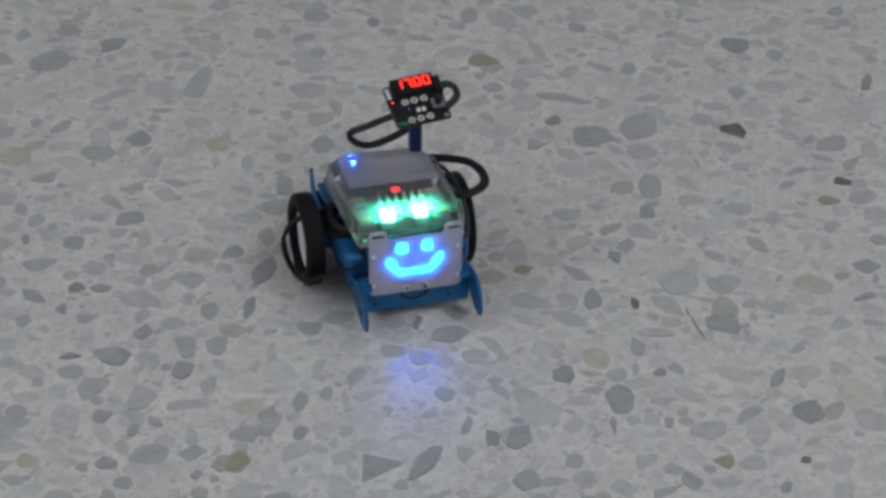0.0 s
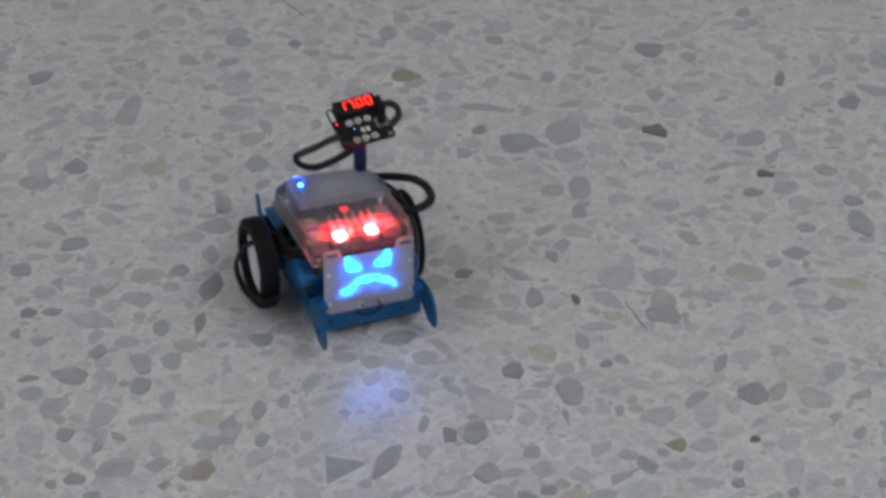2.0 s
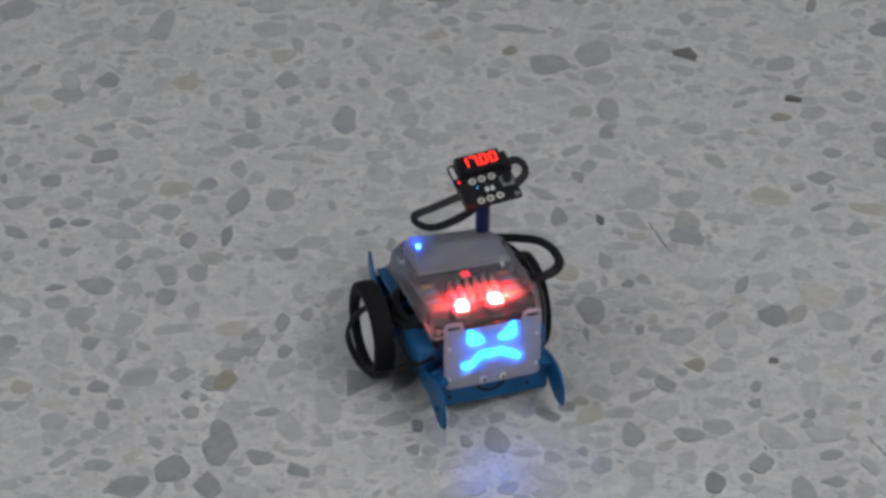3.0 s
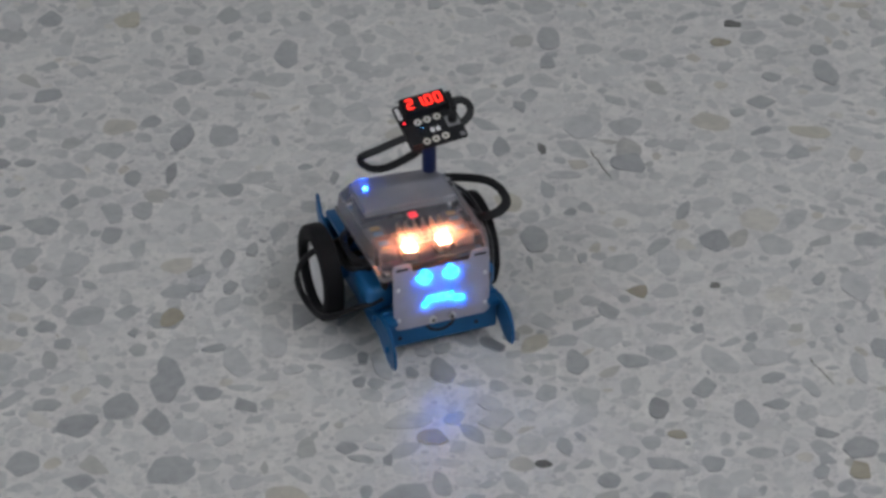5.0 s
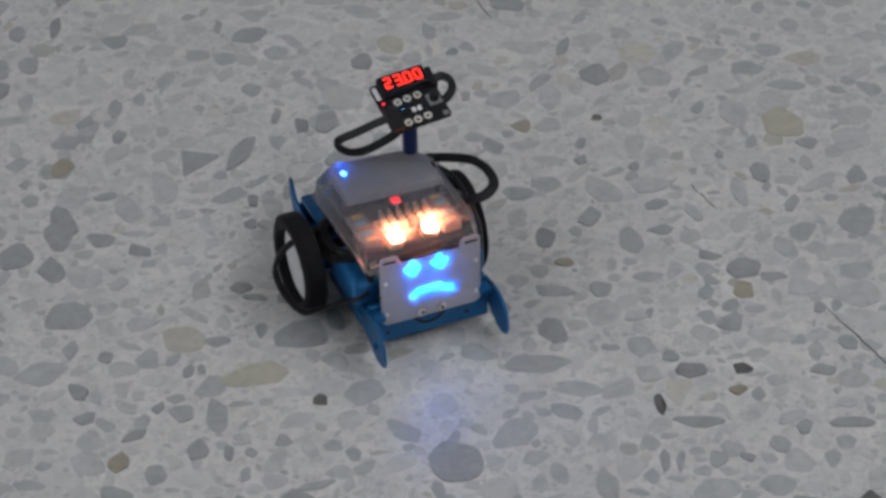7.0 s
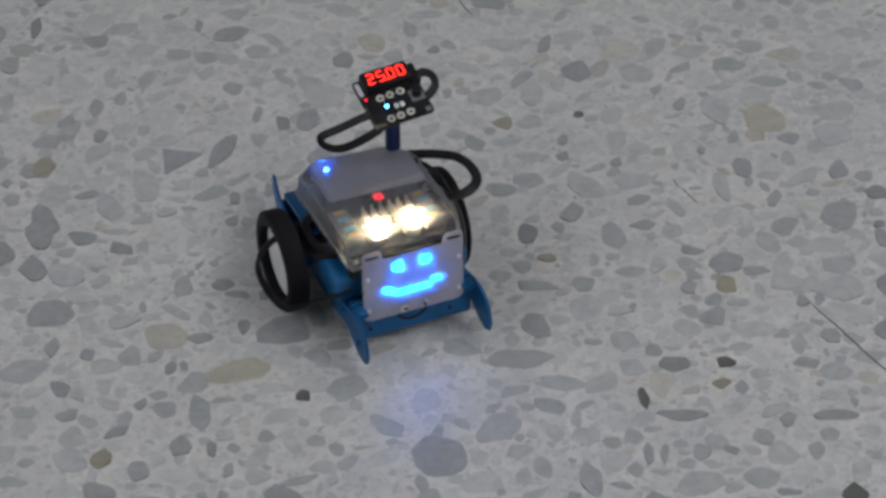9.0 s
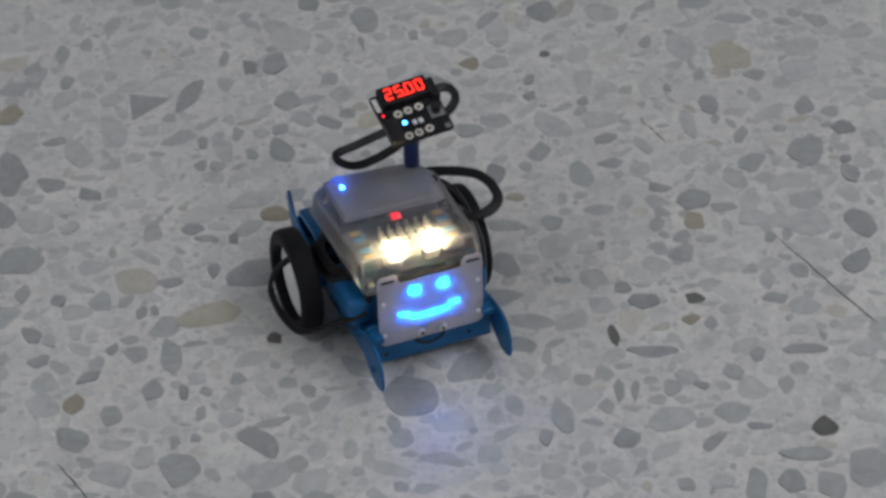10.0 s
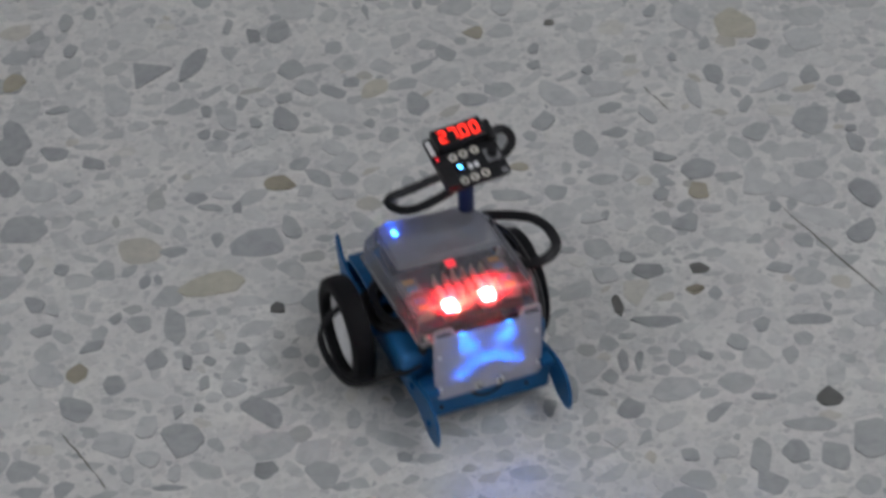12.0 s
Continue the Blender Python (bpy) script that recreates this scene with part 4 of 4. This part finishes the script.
LIGHT_MARKS_C = [
    (0.033, -0.259, 0.0149, 1.5, 65), (0.057, -0.236, 0.0098, 1.9, 85), (0.039, -0.233, 0.0078, 1.3, 90),
    (0.068, -0.277, 0.0085, 1.2, 89), (-0.075, -0.260, 0.0085, 1.8, 90), (-0.048, -0.265, 0.0077, 1.7, 89),
    (0.224, -0.129, 0.0089, 1.1, 74), (0.302, -0.182, 0.0103, 2.1, 18), (0.337, -0.172, 0.0076, 1.3, 70),
    (0.372, -0.197, 0.0090, 1.1, 20), (0.245, -0.241, 0.0159, 1.5, 17), (0.236, -0.267, 0.0129, 2.6, 34),
    (0.203, -0.276, 0.0072, 1.1, 81), (0.262, -0.298, 0.0077, 1.3, 175), (0.304, -0.329, 0.0075, 1.2, 68),
    (-0.224, 0.629, 0.0183, 1.7, 97), (-0.110, 0.671, 0.0163, 1.2, 179), (-0.264, 0.552, 0.0174, 2.0, 98),
]
LIGHT_MARKS_D = [
    (-0.265, 0.442, 0.0111, 1.5, 101), (-0.146, 0.595, 0.0088, 1.1, 172), (-0.221, 0.503, 0.0084, 1.1, 114),
    (0.047, 0.756, 0.0143, 1.0, 45), (0.113, 0.764, 0.0125, 1.1, 45), (0.066, 0.664, 0.0126, 1.3, 3),
    (0.244, 0.609, 0.0147, 1.2, 70), (0.326, 0.607, 0.0164, 1.4, 74), (-0.210, 0.329, 0.0148, 1.1, 130),
    (-0.199, 0.210, 0.0160, 1.1, 122), (-0.111, 0.186, 0.0101, 1.4, 95), (-0.246, 0.183, 0.0229, 2.4, 98),
    (0.050, 0.174, 0.0113, 1.1, 77), (0.147, 0.295, 0.0125, 2.3, 2), (0.207, 0.177, 0.0165, 1.9, 82),
    (0.167, 0.360, 0.0152, 1.1, 53),
]
BLACK_MARKS_A = [
    (0.332, -0.262, 0.0099, 1.3, 86), (0.226, -0.159, 0.0105, 3.2, 92), (0.282, -0.132, 0.0064, 1.2, 5),
    (0.023, -0.128, 0.0056, 1.1, 87), (0.224, 0.576, 0.0108, 1.1, -10), (0.298, 0.501, 0.0069, 1.1, 86),
    (0.236, 0.150, 0.0042, 1.1, -6), (0.135, 0.332, 0.0067, 2.2, 98), (0.104, -0.034, 0.0054, 1.2, 3),
]
BROWN_MARKS_A = [
    (-0.100, -0.168, 0.0081, 1.2, 78), (0.036, -0.002, 0.0097, 1.1, -5), (0.298, -0.056, 0.0092, 1.3, 97),
    (0.276, -0.152, 0.0074, 1.3, -4), (0.184, 0.146, 0.0079, 1.1, 85), (-0.130, 0.140, 0.0106, 1.3, 81),
    (0.030, 0.684, 0.0117, 1.2, 11), (0.084, 0.587, 0.0091, 1.3, 78), (0.285, 0.474, 0.0085, 1.0, 96),
    (0.057, 0.373, 0.0069, 1.1, 80), (0.190, -0.011, 0.0064, 1.1, 9),
]
GREY_MARKS_X = [
    (-0.113, 0.178, 0.0091, 1.5, 84),
]
DARK_MARKS_X = [
    (-0.130, 0.077, 0.0167, 2.2, 102),
]
OLIVE_MARKS_A = [
    (-0.016, -0.097, 0.0206, 1.8, 8), (0.363, 0.125, 0.0181, 1.3, 85), (0.105, 0.263, 0.0123, 1.0, 91),
    (0.332, 0.339, 0.0172, 2.1, -9), (-0.172, 0.546, 0.0118, 1.0, 99), (0.108, 0.093, 0.0109, 1.4, 50),
    (-0.325, 0.521, 0.0155, 1.2, 110), (-0.265, 0.139, 0.0099, 1.4, 104),
]


def scatter():
    rng = random.Random(7)
    meshes = [chip_mesh(chip_outline(rng, rng.choice((1.0, 1.15, 1.3, 1.5, 1.7, 2.0, 2.6)))) for _ in range(90)]
    placed, cell = {}, 0.02

    def fits(x, y, r):
        i, j = int(x // cell), int(y // cell)
        for a in range(i - 2, i + 3):
            for b in range(j - 2, j + 3):
                for px, py, pr in placed.get((a, b), ()):
                    if (px - x) ** 2 + (py - y) ** 2 < (0.84 * (pr + r)) ** 2:
                        return False
        return True

    def add(x, y, r):
        placed.setdefault((int(x // cell), int(y // cell)), []).append((x, y, r))

    for marks, mat in ((GREY_MARKS_X, GREY_CHIP),
                       (DARK_MARKS_X, DARK_CHIP),
                       (DARK_MARKS_A, DARK_CHIP),
                       (DARK_MARKS_B, DARK_CHIP),
                       (DARK_MARKS_C, DARK_CHIP),
                       (GREY_MARKS_A, GREY_CHIP),
                       (GREY_MARKS_B, GREY_CHIP),
                       (GREY_MARKS_C, GREY_CHIP),
                       (GREY_MARKS_D, GREY_CHIP),
                       (GREY_MARKS_E, GREY_CHIP),
                       (GREY_MARKS_F, GREY_CHIP),
                       (GREY_MARKS_G, GREY_CHIP),
                       (GREY_MARKS_H, GREY_CHIP),
                       (GREY_MARKS_I, GREY_CHIP),
                       (LIGHT_MARKS_A, PALE_CHIP),
                       (LIGHT_MARKS_B, PALE_CHIP),
                       (LIGHT_MARKS_C, PALE_CHIP),
                       (LIGHT_MARKS_D, PALE_CHIP),
                       (BLACK_MARKS_A, BLACK_CHIP),
                       (BROWN_MARKS_A, BROWN_CHIP),
                       (OLIVE_MARKS_A, OLIVE_CHIP)):
        for k, (x, y, r, slim, turn) in enumerate(marks):
            me = chip_mesh(chip_outline(rng, slim), 0.0004)
            me.materials.append(mat)
            ob = new("stone_chip", me)
            ob.parent = FLOOR
            ob.matrix_basis = pose(x, y, 0.00002 * (k % 9) + rng.uniform(0.0002, 0.0005), 0, 0, turn) @ Matrix.Diagonal((r * 1.17, r * 1.17, 1, 1))
            add(x, y, r * 0.85)
    # One large dark three-cornered chip.
    me = chip_mesh([(-0.96, 0.92), (-0.86, 0.98), (0.95, 0.45), (1.0, 0.32), (-0.84, -0.98), (-0.96, -0.90)], 0.0006)
    me.materials.append(DARK_CHIP)
    corner_chip = new("stone_chip", me)
    corner_chip.parent = FLOOR
    corner_chip.matrix_basis = pose(-0.037, 0.135, 0.0002) @ Matrix.Diagonal((0.0135, 0.0155, 1, 1))
    add(-0.039, 0.135, 0.014)
    for me in meshes:
        me.materials.append(CHIP)
    verts, faces, count = [], [], 0
    near, wide = (-0.6, 0.75, -0.75, 1.15), (-2.2, 2.3, -2.4, 2.6)
    for r_low, r_high, tries, area in ((0.0115, 0.0155, 2600, near), (0.0085, 0.0115, 9000, near), (0.006, 0.0085, 20000, near), (0.004, 0.006, 26000, near),
                                       (0.0025, 0.004, 9000, near), (0.009, 0.016, 22000, wide), (0.006, 0.009, 26000, wide)):
        for _ in range(tries):
            x, y, r = rng.uniform(area[0], area[1]), rng.uniform(area[2], area[3]), rng.uniform(r_low, r_high)
            if area is wide and near[0] < x < near[1] and near[2] < y < near[3] or not fits(x, y, r):
                continue
            add(x, y, r * 0.9)
            me, turn = rng.choice(meshes), rng.uniform(0, 360)
            m = pose(x, y, rng.uniform(-0.0002, 0.0001), 0, 0, turn) @ Matrix.Diagonal((r * 1.2, r * 1.2, 1, 1))
            if count < 20 and r > 0.0085 and -0.16 < x < 0.34 and -0.36 < y < 0.42:
                ob = new("stone_chip", me)
                ob.parent = FLOOR
                ob.matrix_basis = m
                count += 1
            else:
                base = len(verts)
                verts += [m @ v.co for v in me.vertices]
                faces += [[base + i for i in p.vertices] for p in me.polygons]
    me = bpy.data.meshes.new("stone_chips")
    me.from_pydata(verts, [], faces)
    me.materials.append(CHIP)
    rest = new("stone_chips", me)
    rest.parent = FLOOR
    rest["kind"] = "stuff"


def cracks():
    """Fine dark cracks in the bed: x and y of both ends, and the width."""
    rng = random.Random(3)
    for x0, y0, x1, y1, w in ((0.3437, -0.0763, 0.3848, -0.1759, 0.0013), (-0.111, -0.2195, -0.0867, -0.2717, 0.0012), (0.2852, 0.063, 0.2978, 0.0312, 0.0009), (0.169, 0.327, 0.181, 0.287, 0.0012), (-0.071, 0.836, -0.047, 0.793, 0.0011)):
        bm, last = bmesh.new(), None
        ahead = Vector((x1 - x0, y1 - y0)).normalized()
        for k in range(13):
            u = k / 12
            x, y = x0 + (x1 - x0) * u - ahead.y * rng.uniform(-1, 1) * 0.0007, y0 + (y1 - y0) * u + ahead.x * rng.uniform(-1, 1) * 0.0007
            half = w / 2 * rng.uniform(0.4, 1.2) * (0.25 if k in (0, 12) else 1)
            pair = [bm.verts.new((x - ahead.y * half, y + ahead.x * half, 0.0006)), bm.verts.new((x + ahead.y * half, y - ahead.x * half, 0.0006))]
            if last:
                bm.faces.new((last[0], last[1], pair[1], pair[0]))
            last = pair
        part("crack", bm, CRACK, FLOOR, smooth=0)


scatter()
cracks()


# ---- what moves ----
def steps_of(times, places, hold=0.034):
    """Rows for a thing that stays at one place and then slips to the next."""
    rows = [(0.0, places[0])]
    for (t, _), before, after in zip(times[1:], places, places[1:]):
        rows += [(t - hold, before), (t, after)]
    rows.append((12.0, places[-1]))
    return rows


def motions():
    walk(ROBOT, [(t, pose(x, y, 0, 0, 0, turn)) for t, x, y, turn in DRIVE])
    # The wheels roll as far as the car drives.
    for w in WHEELS:
        rows, gone = [], 0.0
        base = w.matrix_basis.translation.copy()
        for k, (t, x, y, _) in enumerate(DRIVE):
            if k:
                t0, x0, y0, _ = DRIVE[k - 1]
                far = math.hypot(x - x0, y - y0)
                n = max(1, math.ceil(math.degrees(far / 0.033) / 60))
                for j in range(1, n):
                    rows.append((t0 + (t - t0) * j / n, gone + far * j / n))
                gone += far
            rows.append((t, gone))
        walk(w, [(t, Matrix.Translation(base) @ pose(0, 0, 0, math.degrees(g / 0.033), 0, 0)) for t, g in rows])
    # Each eye cube turns another glowing side up, in place of changing colour.
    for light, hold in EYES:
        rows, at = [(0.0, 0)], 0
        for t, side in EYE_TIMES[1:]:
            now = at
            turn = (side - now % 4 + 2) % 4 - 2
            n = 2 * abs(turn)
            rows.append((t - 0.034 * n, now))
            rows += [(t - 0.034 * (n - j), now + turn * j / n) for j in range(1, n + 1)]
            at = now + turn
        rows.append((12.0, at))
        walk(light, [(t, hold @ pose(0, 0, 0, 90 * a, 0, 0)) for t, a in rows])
    rest = INDICATOR.matrix_basis.copy()
    walk(INDICATOR, [(t, rest @ pose(0, 0, 0, turn, 0, 0)) for t, turn in ((0, -90), (0.14, -90), (0.18, -45), (0.21, 0), (1.84, 0), (1.87, -45), (1.91, -90), (8.1, -90), (8.14, -45), (8.17, 0), (12, 0))])
    for k, ob in enumerate(LIGHTS):
        places = []
        for _, name in FACE_TIMES:
            lit_cells = cells(name)
            x, z = lit_cells[k % len(lit_cells)]
            places.append(pose(x, 0.0020 + 0.0001 * (k // len(lit_cells)), z))
        walk(ob, steps_of(FACE_TIMES, places))
    for k, ob in enumerate(STROKES):
        places = []
        for _, number in DIGIT_TIMES:
            on = lit(number)
            x, y, upright = on[k % len(on)]
            places.append(pose(x + 0.0008, y + 0.0139, 0.0075 - 0.0001 * (k // len(on)), 0, 0, 80 if upright else 0))
        walk(ob, steps_of(DIGIT_TIMES, places))


motions()
